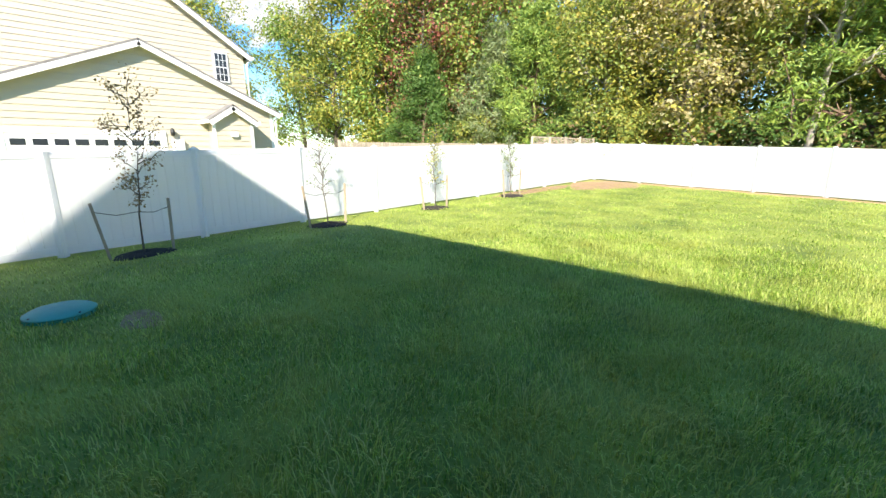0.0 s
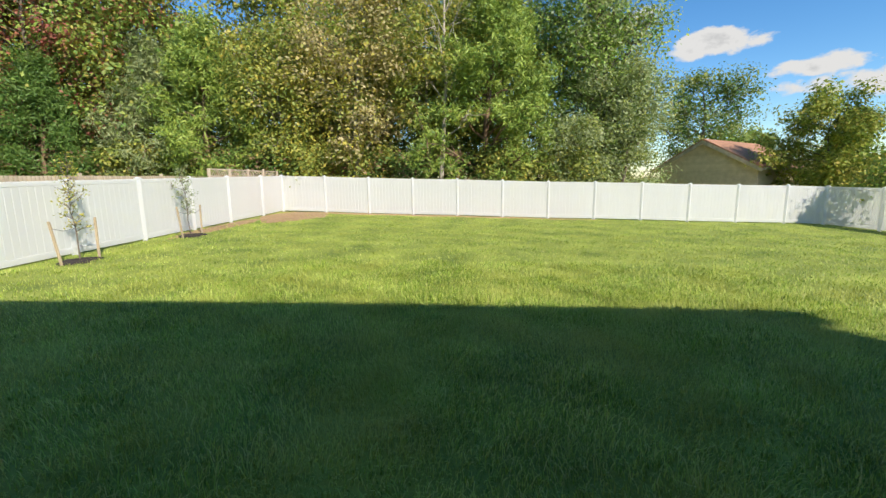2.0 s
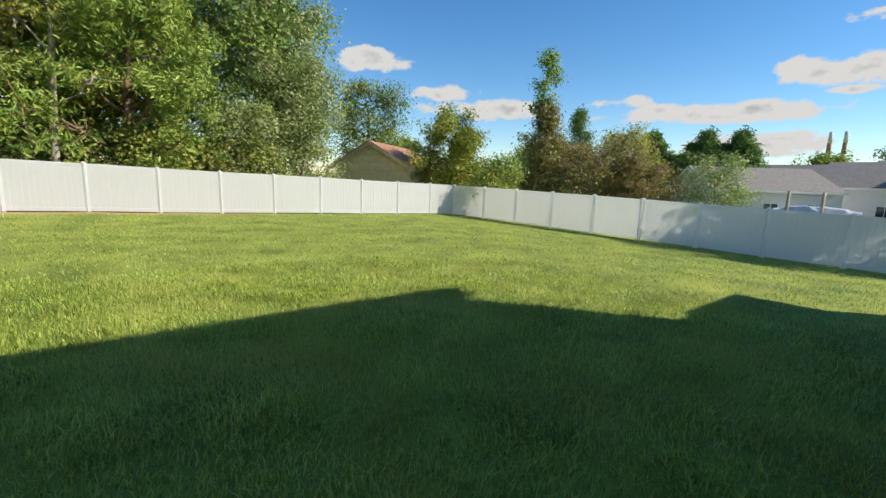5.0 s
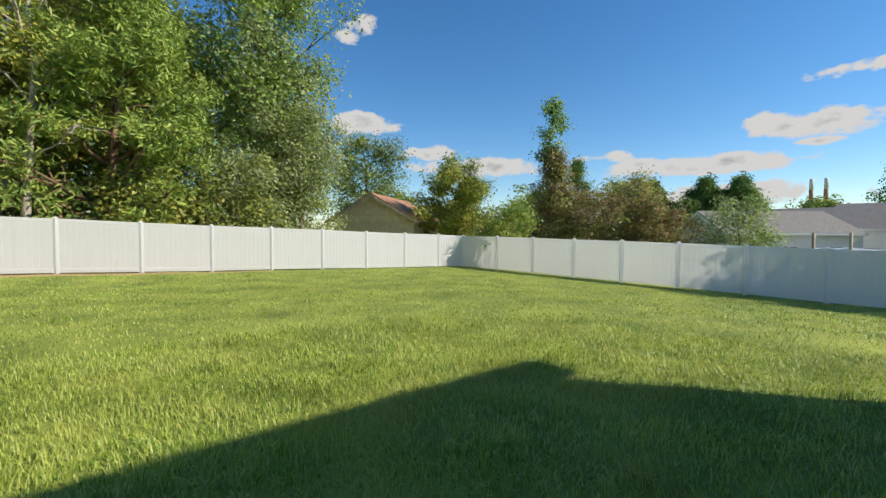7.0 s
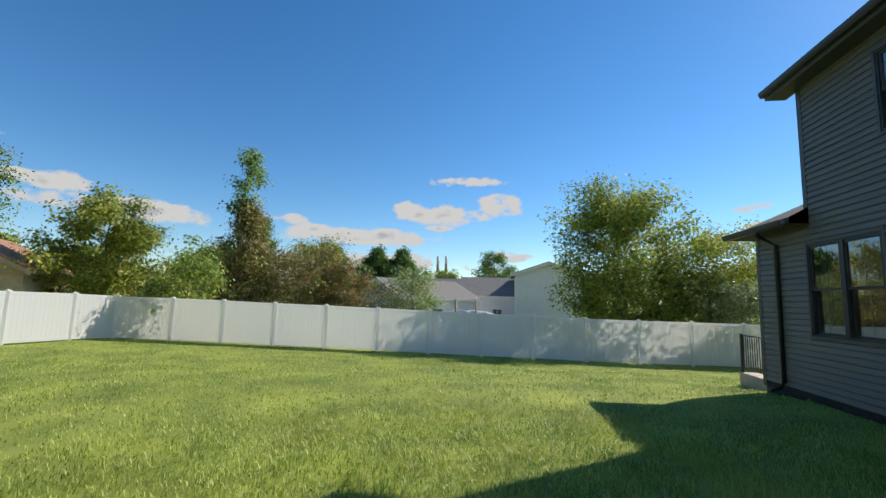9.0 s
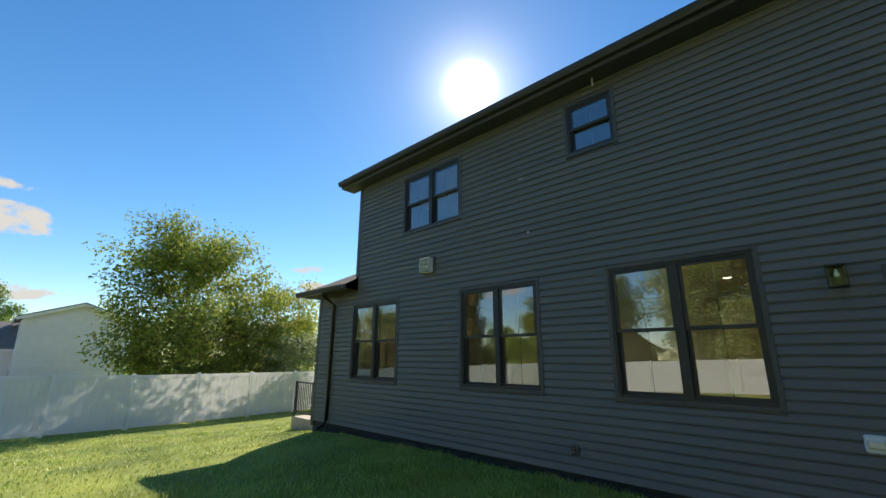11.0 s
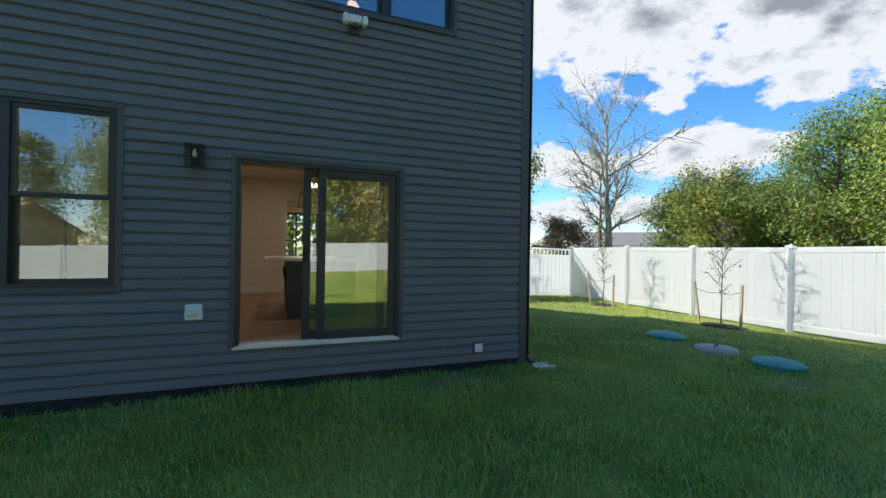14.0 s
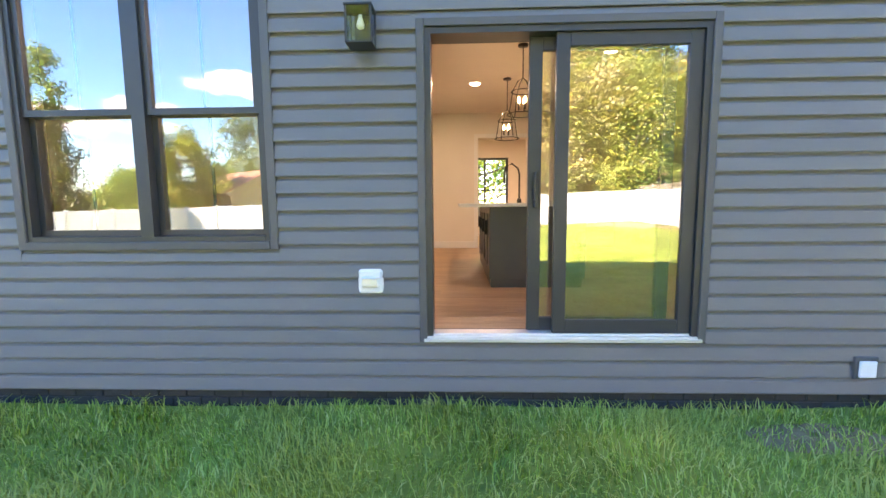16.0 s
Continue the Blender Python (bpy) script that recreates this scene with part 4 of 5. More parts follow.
def fence_run(pts, label, open_top=False):
    f = base("vinyl_fence", (*pts[0], gz(*pts[0])), label=label, category="fence", kind="structure")
    inv = Matrix.Translation(f.location).inverted()
    for i, (x, y) in enumerate(pts):
        p = put("post", _post, f, inv @ Matrix.Translation((x, y, gz(x, y))))
        put("cap", _cap, p, Matrix.Translation((0, 0, 1.91)))
    for (xa, ya), (xb, yb) in zip(pts, pts[1:]):
        L = math.hypot(xb - xa, yb - ya) - 0.12
        key = round(L, 3)
        nb = max(3, round(L / 0.178))
        hb = 1.60 if not open_top else 1.30
        if (key, hb) not in _cache:
            _cache[(key, hb)] = (rail_mesh(L, 0.15), rail_mesh(L, 0.12), board_mesh(L / nb, hb), rail_mesh(L, 0.06))
        lo, hi, bo, thin = _cache[(key, hb)]
        ang = math.atan2(yb - ya, xb - xa)
        za, zb = gz(xa, ya) + 0.05, gz(xb, yb) + 0.05
        tilt = math.atan2(zb - za, L)
        mid = Matrix.Translation(((xa + xb) / 2, (ya + yb) / 2, (za + zb) / 2)) @ Matrix.Rotation(ang, 4, "Z")
        til = Matrix.Rotation(-tilt, 4, "Y")
        put("bottom_rail", lo, f, inv @ mid @ til)
        top_z = 1.74 if not open_top else 1.44
        put("top_rail", hi, f, inv @ mid @ Matrix.Translation((0, 0, top_z)) @ til)
        for j in range(nb):
            s = -L / 2 + (j + 0.5) * L / nb
            put("board", bo, f, inv @ mid @ Matrix.Translation((s, 0, 0.148 + math.tan(tilt) * s)))
        if open_top:
            put("top_rail", thin, f, inv @ mid @ Matrix.Translation((0, 0, 1.75)) @ til)
            for j in range(14):
                s = -L / 2 + (j + 0.5) * L / 14
                put("spindle", _spindle, f, inv @ mid @ Matrix.Translation((s, 0, 1.55)))


_spindle = mesh("spindle", *tube_data([(0, 0, 0), (0, 0, 0.21)], [0.017, 0.017], 4), M_VINYL)
FY1 = 23.25
left_y = [23.25, 21.0, 18.15, 15.76, 13.38, 11.0, 8.62, 6.24, 3.86, 1.46, -0.95, -3.33, -5.71, -8.55]


def left_x(y):
    return -7.65 + 0.0062 * (y + 8.55)


RIGHT_TURN = 0.147
right_d = [0.0] + [2.56 + 2.342 * i for i in range(14)]
fence_run([(left_x(y), y) for y in left_y], "white vinyl privacy fence, sunlit and shaded by the house gable")
fence_run([(left_x(FY1) + 2.368 * i, FY1) for i in range(12)] + [(20.52, FY1)], "white vinyl privacy fence in full sun at the back")
fence_run([(20.52 + math.sin(RIGHT_TURN) * d, FY1 - math.cos(RIGHT_TURN) * d) for d in right_d], "white vinyl privacy fence, its yard side in shade")
fence_run([(-7.65, -8.55), (-5.2, -8.55), (-2.7, -8.55), (-0.1, -8.55)], "white vinyl fence with open spindle top beside the house", True)


def patch(name, cx, cy, rx, ry, material, label, cat, h=0.02, seed=1, rot=0):
    """A low uneven mound with a ragged rim."""
    rng = np.random.default_rng(seed)
    seg, rings = 36, 7
    rim = 1 + 0.16 * np.interp(np.arange(seg), np.arange(0, seg + 1, 3), np.append(rng.uniform(-1, 1, seg // 3), 0))
    vs, fs = [], []
    for r in range(rings + 1):
        t = r / rings
        for s in range(seg):
            a = 2 * math.pi * s / seg
            u, v = rx * t * rim[s] * math.cos(a), ry * t * rim[s] * math.sin(a)
            x, y = cx + u * math.cos(rot) - v * math.sin(rot), cy + u * math.sin(rot) + v * math.cos(rot)
            vs.append((x, y, gz(x, y) + h * (1 - t ** 3) * rng.uniform(0.7, 1.2) + (0.006 if t < 1 else -0.02)))
    for r in range(rings):
        for s in range(seg):
            o = r * seg
            fs.append((o + s, o + (s + 1) % seg, o + seg + (s + 1) % seg, o + seg + s))
    tagged(put(name, mesh(name, vs, fs, material, True)), label, cat, kind="structure")


patch("bare_soil", -6.0, 20.9, 1.6, 2.6, M_SOIL, "bare tan soil in the fence corner", "soil", 0.03, 5)
patch("bare_soil", 1.0, 22.9, 9.3, 0.38, M_SOIL, "strip of bare tan soil along the back fence", "soil", 0.02, 6)
patch("worn_patch", 1.25, 0.36, 0.42, 0.2, M_WORN, "worn grey-brown patch of thin dry grass", "soil", 0.012, 18)
patch("worn_patch", -2.75, 1.75, 0.4, 0.22, M_WORN, "worn grey-brown patch of thin dry grass", "soil", 0.012, 19)
patch("bare_soil", -7.0, 16.5, 0.5, 3.2, M_SOIL, "strip of bare tan soil along the side fence", "soil", 0.02, 8)


def lid(x, y, r, label):
    L = base("septic_lid", (x, y, gz(x, y)), label=label, category="septic lid", group="septic lids")
    lathe("riser", [(r * 0.94, -0.05), (r * 0.94, 0.05)], M_GREENLID, L, 40)
    lathe("dome", [(r, 0.045), (r * 1.01, 0.06), (r * 0.96, 0.072), (r * 0.8, 0.098), (r * 0.5, 0.12), (r * 0.2, 0.13), (0.01, 0.132)], M_GREENLID, L, 40)
    for i in range(20):
        a = 2 * math.pi * i / 20
        boxes("rib", M_GREENLID, L, (r * 0.94, r * 1.0, -0.006, 0.006, 0.0, 0.05)).rotation_euler = (0, 0, a)
    for i in range(4):
        a = math.pi / 2 * i + 0.5
        lathe("bolt", [(0.012, 0), (0.012, 0.01)], M_BLACK, L, 8, (r * 0.93 * math.cos(a), r * 0.93 * math.sin(a), 0.075))


lid(-3.58, 1.12, 0.33, "domed green plastic septic lid in the grass")
lid(-3.82, -0.98, 0.34, "domed green plastic septic lid in the grass")
cl = base("concrete_lid", (-3.6, 0.18, gz(-3.6, 0.18)), label="round concrete tank lid with a lifting eye", category="tank lid")
lathe("slab", [(0.31, -0.03), (0.315, 0.06), (0.30, 0.085), (0.02, 0.09)], M_CONCRETE, cl, 36)
tube("lifting_eye", [(-0.04, 0, 0.08), (-0.035, 0, 0.12), (0, 0, 0.135), (0.035, 0, 0.12), (0.04, 0, 0.08)], 0.01, M_BLACK, cl, 6)
splash = base("splash_block", (-0.16, 0.24, gz(-0.16, 0.24)), label="thin grey splash plate under the downspout", category="splash plate")
boxes("plate", M_ALU, splash, (-0.13, 0.1, -0.09, 0.1, 0.005, 0.022), (-0.13, 0.1, -0.09, -0.075, 0.022, 0.05), (-0.13, 0.1, 0.085, 0.1, 0.022, 0.05))

# ---- trees ----


def quads(centres, normals, size, rng, aspect=0.62, fold=0.25):
    """Two-faced leaves: a diamond folded on its rib."""
    n = len(centres)
    ref = rng.normal(size=(n, 3))
    a = np.cross(normals, ref)
    a /= np.linalg.norm(a, axis=1)[:, None] + 1e-9
    b = np.cross(normals, a)
    s = (size * rng.uniform(0.6, 1.35, n))[:, None]
    v = np.zeros((n, 4, 3))
    v[:, 0] = centres - a * s * 0.5
    v[:, 1] = centres + b * s * 0.5 * aspect + normals * s * fold * 0.5
    v[:, 2] = centres + a * s * 0.5
    v[:, 3] = centres - b * s * 0.5 * aspect + normals * s * fold * 0.5
    return v.reshape(-1, 3)


def leaf_mesh(name, v, material):
    n = len(v) // 4
    me = bpy.data.meshes.new(name)
    me.vertices.add(n * 4)
    me.vertices.foreach_set("co", v.reshape(-1).astype(np.float32))
    o = np.arange(n)[:, None] * 4
    loops = (o + np.array([0, 1, 2, 0, 2, 3])).reshape(-1)
    me.loops.add(len(loops))
    me.loops.foreach_set("vertex_index", loops.astype(np.int32))
    me.polygons.add(n * 2)
    me.polygons.foreach_set("loop_start", (np.arange(n * 2) * 3).astype(np.int32))
    me.materials.append(material)
    me.update()
    return me


def skeleton_of(h, r, crown0, seed, limbs, wide, lean=0.0, sub=5, up=0.5, shape="round"):
    """Trunk and limbs as tapered tubes; returns the tubes and the twig ends."""
    rng = np.random.default_rng(seed)
    tubes, ends = [], []
    n = 9
    bend = rng.normal(0, 0.025 * h, (n, 2)).cumsum(0) * 0.5
    bend -= bend[0]
    trunk = [Vector((bend[i][0] + lean * h * (i / (n - 1)), bend[i][1], h * 0.96 * i / (n - 1))) for i in range(n)]
    trunk[0].z = -0.25
    tubes.append((trunk, [r * (1 - 0.9 * i / (n - 1)) * (1.25 if i == 0 else 1) for i in range(n)], 9))
    for k in range(limbs):
        f = crown0 + (0.97 - crown0) * ((k + rng.random()) / limbs)
        fi = f * (n - 1)
        i = min(int(fi), n - 2)
        p0 = trunk[i].lerp(trunk[i + 1], fi - i)
        g = (f - crown0) / (1 - crown0)
        if shape == "cone":
            ln = wide * (1.05 - g) * rng.uniform(0.75, 1.15)
        elif shape == "column":
            ln = wide * (0.55 + 0.5 * math.sin(math.pi * min(1, g * 0.9 + 0.1))) * rng.uniform(0.6, 1.2)
        else:
            ln = wide * (0.35 + 0.75 * math.sin(math.pi * (0.18 + 0.76 * g))) * rng.uniform(0.7, 1.15)
        a = 2.4 * k + rng.uniform(-0.6, 0.6)
        d = Vector((math.cos(a), math.sin(a), up * rng.uniform(0.4, 1.5))).normalized()
        pts = [p0]
        for s in range(1, 5):
            q = pts[-1] + d * ln / 4 + Vector(rng.normal(0, 0.05 * ln, 3))
            pts.append(q)
        r0 = max(0.012, r * (1 - 0.85 * f) * 0.5)
        tubes.append((pts, [r0 * (1 - 0.2 * s) for s in range(5)], 5))
        for s in range(sub):
            j = rng.integers(1, 4)
            b0 = pts[j].lerp(pts[j + 1], rng.random())
            d2 = (d + Vector(rng.normal(0, 0.75, 3))).normalized()
            e = b0 + d2 * ln * rng.uniform(0.2, 0.5)
            tubes.append(([b0, b0.lerp(e, 0.5) + Vector(rng.normal(0, 0.03 * ln, 3)), e], [r0 * 0.4, r0 * 0.25, 0.006], 4))
            ends.append(e)
            ends.append(b0.lerp(e, 0.6))
        ends.append(pts[-1])
        ends.append(pts[3])
    ends.append(trunk[-1])
    return tubes, ends


def wood_mesh(name, tubes, material):
    vs, fs = [], []
    for pts, rad, seg in tubes:
        o = len(vs)
        v, f = tube_data(pts, rad, seg)
        vs += v
        fs += [tuple(i + o for i in q) for q in f]
    return mesh(name, vs, fs, material, True)


def leafy(name, h, r, crown0, seed, limbs, wide, leaves, size, mat_leaf, bark, label, clump=0.6, second=None, category="tree", lean=0.0, sub=5, up=0.5, shape="round", flat=0.35, floor=None):
    """A tree: tapered trunk, limbs and twigs, with leaves in loose clumps round the twig ends."""
    rng = np.random.default_rng(seed + 100)
    tubes, ends = skeleton_of(h, r, crown0, seed, limbs, wide, lean, sub, up, shape)
    t = base(name, label=label, category=category)
    put("trunk", wood_mesh("trunk", tubes, bark), t)
    e = np.array([tuple(v) for v in ends])
    leaves = int(leaves * 1.2)
    groups = [(mat_leaf, leaves)] if not second else [(mat_leaf, int(leaves * (1 - second[1]))), (second[0], int(leaves * second[1]))]
    for gi, (m, n) in enumerate(groups):
        if n < 1:
            continue
        w = rng.uniform(0.2, 1.0, len(e)) ** 1.5
        if second:
            w *= np.where((np.arange(len(e)) // 11 + gi) % 2 == 0, 1.0, 0.35)
        idx = rng.choice(len(e), n, p=w / w.sum())
        off = np.clip(rng.normal(0, 1, (n, 3)), -1.7, 1.7) * clump * 0.78 * np.array([1, 1, 0.7])
        c = e[idx] + off
        if floor is not None:
            c[:, 2] = np.maximum(c[:, 2], floor + rng.uniform(0, 0.4, n))
        nr = off + np.array([0, 0, clump * flat * 3]) + rng.normal(0, clump * 0.6, (n, 3))
        nr /= np.linalg.norm(nr, axis=1)[:, None] + 1e-9
        put("crown", leaf_mesh("crown", quads(c, nr, size, rng), m), t)
    return t


def cedar(name, h, r, seed, wide, leaves, label, crown0=0.1, mat_leaf=None, bark=None, bare=0.25, size=0.3):
    """An evergreen with drooping feathery sprays, bare dead twigs low inside."""
    rng = np.random.default_rng(seed)
    tubes, ends = skeleton_of(h, r, 0.06, seed, 46, wide, 0.0, 6, 0.3, "cone")
    t = base(name, label=label, category="tree")
    put("trunk", wood_mesh("trunk", tubes, bark or M_BARKRED), t)
    e = np.array([tuple(v) for v in ends])
    rad = np.hypot(e[:, 0], e[:, 1])
    lim = wide * (1.05 - e[:, 2] / h)
    w = np.clip(rad / (lim + 0.2), 0.05, 1) ** 1.5 * np.where(e[:, 2] < h * crown0, 0.02, np.where(e[:, 2] < h * (crown0 + bare), 0.45, 1.0))
    tuft = rng.choice(len(e), 1500, p=w / w.sum())
    tc0 = e[tuft] + rng.normal(0, 0.3, (1500, 3))
    idx = rng.integers(0, 1500, leaves)
    off = rng.normal(0, 1, (leaves, 3)) * np.array([0.24, 0.24, 0.17])
    c = tc0[idx] + off
    nr = rng.normal(0, 1, (leaves, 3)) + np.array([0, 0, 0.6])
    nr /= np.linalg.norm(nr, axis=1)[:, None]
    put("crown", leaf_mesh("crown", quads(c, nr, size, rng, 0.22, 0.1), mat_leaf or L_CEDAR), t)
    return t


def stand(t, x, y, turn=0.0, s=1.0, dz=0.0):
    t.matrix_basis = Matrix.Translation((x, y, gz(x, y) + dz)) @ Matrix.Rotation(turn, 4, "Z")
    return t


# big named trees behind the back fence
stand(cedar("red_cedar", 14.5, 0.24, 11, 4.6, 44000, "large feathery green cedar with bare dead twigs low down"), 3.4, 27.4)
stand(leafy("poplar_tree", 17.5, 0.28, 0.12, 12, 44, 4.2, 22000, 0.22, L_GREEN, M_BARK, "tall leafy green poplar with sky showing through", 0.75, (L_SILVER, 0.35), shape="column", up=0.9), 11.0, 30.0)
stand(leafy("willow_shrub", 8.5, 0.12, 0.05, 13, 30, 2.4, 14000, 0.16, L_SILVER, M_BARK, "pale grey-green leafy young tree behind the fence", 0.6, (L_OLIVE, 0.3), shape="column"), 11.8, 27.6)
stand(leafy("willow_shrub", 5.5, 0.08, 0.05, 14, 24, 2.3, 9000, 0.16, L_SILVER, M_BARK, "grey-green leafy shrub behind the fence", 0.6, (L_OLIVE, 0.4), shape="column"), 9.3, 26.6)
stand(leafy("bare_tree", 16.0, 0.17, 0.25, 19, 22, 3.0, 700, 0.18, L_YELL, M_BARKPALE, "tall nearly leafless tree with a pale trunk", 0.5, sub=8, up=1.3), 0.9, 26.3)
stand(leafy("maple_tree", 12.5, 0.22, 0.25, 15, 30, 4.2, 13000, 0.22, L_TAN, M_BARKPALE, "tall thin autumn tree with pale tan and yellow leaves", 0.7, (L_YELL, 0.35), lean=0.05), -4.6, 27.2)
stand(leafy("maple_tree", 13.5, 0.16, 0.3, 16, 26, 3.6, 10000, 0.22, L_OLIVE, M_BARKPALE, "tall pale-barked tree with thin olive leaves", 0.8, (L_YELL, 0.4)), -0.4, 28.6)
stand(leafy("vine_tree", 10.5, 0.2, 0.08, 17, 34, 3.2, 14000, 0.2, L_OLIVE, M_BARKPALE, "leaning vine-hung tree with pale trunks and yellow-green leaves", 0.8, (L_YELL, 0.35), lean=0.10, shape="column"), -9.0, 27.4)
stand(leafy("vine_tree", 9.5, 0.16, 0.25, 18, 24, 3.0, 8000, 0.2, L_YELL, M_BARKPALE, "leaning pale trunk with golden leaves", 0.8, (L_OLIVE, 0.4), lean=0.22), -7.6, 28.0, 0.3)
stand(cedar("red_cedar", 11.5, 0.2, 21, 3.6, 30000, "broad olive-green cedar behind the fence corner", 0.02, bare=0.1), -13.2, 26.6)
stand(cedar("red_cedar", 10.5, 0.2, 22, 3.2, 24000, "grey-green cedar among the autumn trees", 0.02, L_SILVER, bare=0.1), -18.0, 27.6)
stand(cedar("red_cedar", 9.0, 0.18, 23, 3.0, 20000, "dark green cedar at the wood's edge", 0.0, L_DEEP, bare=0.05), -23.0, 25.6)
stand(leafy("gum_tree", 16.0, 0.25, 0.2, 24, 34, 4.4, 13000, 0.26, L_RED, M_BARK, "tall tree with dark red and green autumn leaves", 0.9, (L_GREEN, 0.4), shape="column"), -24.6, 27.2)
stand(leafy("gum_tree", 16.5, 0.25, 0.2, 25, 34, 4.2, 13000, 0.26, L_RED, M_BARK, "tall tree turning dark red above the cedars", 0.9, (L_YELL, 0.5), shape="column"), -20.6, 29.6)

# the wood's mass, from a few kinds, each tree a thing
kinds = [leafy("wood_tree", 15.0, 0.22, 0.12, 31, 34, 4.2, 12000, 0.28, L_OLIVE, M_BARK, "tall olive-green tree of the wood behind the yard", 0.95, (L_GREEN, 0.4), shape="column"),
         leafy("wood_tree", 16.5, 0.24, 0.15, 32, 34, 4.4, 11000, 0.28, L_OLIVE, M_BARK, "tall olive autumn tree of the wood behind the yard", 0.95, (L_YELL, 0.5), shape="column"),
         leafy("wood_tree", 14.0, 0.2, 0.10, 33, 32, 3.8, 11000, 0.28, L_YELL, M_BARK, "golden-green tree of the wood behind the yard", 0.95, (L_GREEN, 0.45), shape="column"),
         leafy("wood_tree", 15.5, 0.2, 0.2, 34, 30, 3.8, 9000, 0.28, L_YELL, M_BARK, "yellowing tree of the wood behind the yard", 0.95, (L_GREEN, 0.5), shape="column")]
rw = random.Random(5)
spots = [(-34, 24, 1), (-31, 31, 0), (-29, 26, 2), (-28, 37, 1), (-27, 29.5, 3), (-20.5, 30, 0), (-21, 39, 2), (-12.5, 31.5, 1), (-9, 34, 3), (-13, 40, 0), (-5.5, 33, 2), (-2, 38, 1), (1.5, 33.5, 3), (5.0, 32.5, 2),
         (-38, 33, 2), (-42, 25, 0), (8.0, 37, 0), (-7, 42, 2), (3, 43, 1), (-34, 41, 3), (13, 35.5, 2), (-48, 18, 1), (-47, 33, 0)]
for i, (x, y, k) in enumerate(spots):
    t = kinds[k] if i in (0, 1, 2, 4) else copy_thing(kinds[k], Matrix())
    stand(t, x, y, rw.uniform(0, 6.3))
brush = leafy("undergrowth_bush", 3.4, 0.05, 0.02, 41, 22, 2.0, 4200, 0.2, L_OLIVE, M_BARK, "dense olive undergrowth bush below the trees", 0.55, (L_YELL, 0.35), "bush", floor=0.05)
brush2 = leafy("undergrowth_bush", 3.0, 0.05, 0.02, 42, 20, 1.9, 4500, 0.2, L_DEEP, M_BARK, "dark green undergrowth bush below the trees", 0.55, (L_BROWN, 0.3), "bush", floor=0.05)
for i in range(23):
    b = (brush, brush2)[i % 2]
    t = b if i < 2 else copy_thing(b, Matrix())
    stand(t, -33 + i * 1.85 + rw.uniform(-0.6, 0.6), (26.3 if i % 3 else 30.5) + rw.uniform(0, 1.2) + max(0, -(i - 9)) * 0.15, rw.uniform(0, 6.3))

# right of the cedar: bush, ivy-clad snag and mound, far trees
stand(leafy("leafy_bush", 6.9, 0.1, 0.03, 51, 36, 2.7, 17000, 0.19, L_LIME, M_BARK, "big rounded bush, green turning yellow", 0.5, (L_YELL, 0.3), "bush", floor=0.05), 24.2, 28.0)
stand(leafy("ivy_snag", 12.2, 0.16, 0.62, 52, 12, 0.8, 1700, 0.2, L_GREEN, M_BARK, "tall dead snag with ivy bunched at its top", 0.45, (L_DEEP, 0.4), shape="column", sub=4), 28.0, 22.5)
stand(leafy("ivy_snag", 8.4, 0.22, 0.05, 53, 34, 2.6, 9000, 0.19, L_OLIVE, M_BARK, "vine-smothered dead trunk with brown and olive leaves", 0.5, (L_BROWN, 0.55), floor=0.05, sub=8, shape="cone"), 28.1, 22.2)
stand(leafy("vine_mound", 4.9, 0.1, 0.02, 54, 40, 3.0, 10000, 0.18, L_BROWN, M_BARKPALE, "sprawling mound of brown vines and tangled stems", 0.45, (L_OLIVE, 0.4), "bush", sub=9, floor=0.05), 30.2, 19.4)
stand(leafy("vine_mound", 3.6, 0.1, 0.02, 55, 34, 2.4, 7000, 0.18, L_BROWN, M_BARKPALE, "mound of brown vines and dry stems", 0.45, (L_OLIVE, 0.3), "bush", sub=9, floor=0.05), 31.6, 16.6)
stand(leafy("far_tree", 11.6, 0.3, 0.08, 56, 34, 4.0, 12000, 0.26, L_OLIVE, M_BARK, "rounded olive tree far behind the shed", 0.8, (L_DEEP, 0.4)), 25.0, 44.0)
stand(cedar("pine_tree", 12.6, 0.25, 57, 3.0, 14000, "dark pointed conifer beyond the snag", 0.1, L_DEEP, M_BARK, 0.05, 0.35), 51.7, 35.8)
stand(leafy("far_tree", 7.6, 0.2, 0.08, 58, 30, 3.0, 7000, 0.26, L_YELL, M_BARK, "golden rounded tree beyond the side fence", 0.7, (L_OLIVE, 0.4)), 46.0, 26.2)
stand(leafy("round_tree", 9.2, 0.18, 0.04, 61, 52, 3.5, 30000, 0.18, L_LIME, M_BARK, "dense round-topped tree of yellow-green leaves behind the side fence", 0.6, (L_OLIVE, 0.35), floor=0.1), 30.2, -0.9)
stand(leafy("leafy_bush", 4.4, 0.08, 0.02, 62, 26, 2.2, 8000, 0.18, L_OLIVE, M_BARK, "olive bush beside the round tree", 0.5, (L_YELL, 0.3), "bush", floor=0.05), 30.4, -4.6)
stand(leafy("thin_tree", 7.0, 0.1, 0.1, 63, 32, 3.0, 10000, 0.18, L_LIME, M_BARK, "thin yellow-green tree behind the side fence", 0.6, (L_YELL, 0.3)), 32.0, -7.2)
stand(leafy("pale_shrub", 3.4, 0.06, 0.02, 64, 26, 2.2, 7000, 0.16, L_SILVER, M_BARK, "pale grey-green arching shrub behind the side fence", 0.4, None, "bush", floor=0.05), 28.2, -6.4)
stand(leafy("willow_shrub", 4.4, 0.07, 0.04, 65, 24, 1.7, 4500, 0.15, L_SILVER, M_BARK, "light green airy shrub before the white house", 0.45, (L_GREEN, 0.4), "bush", floor=0.05), 32.7, 12.4)
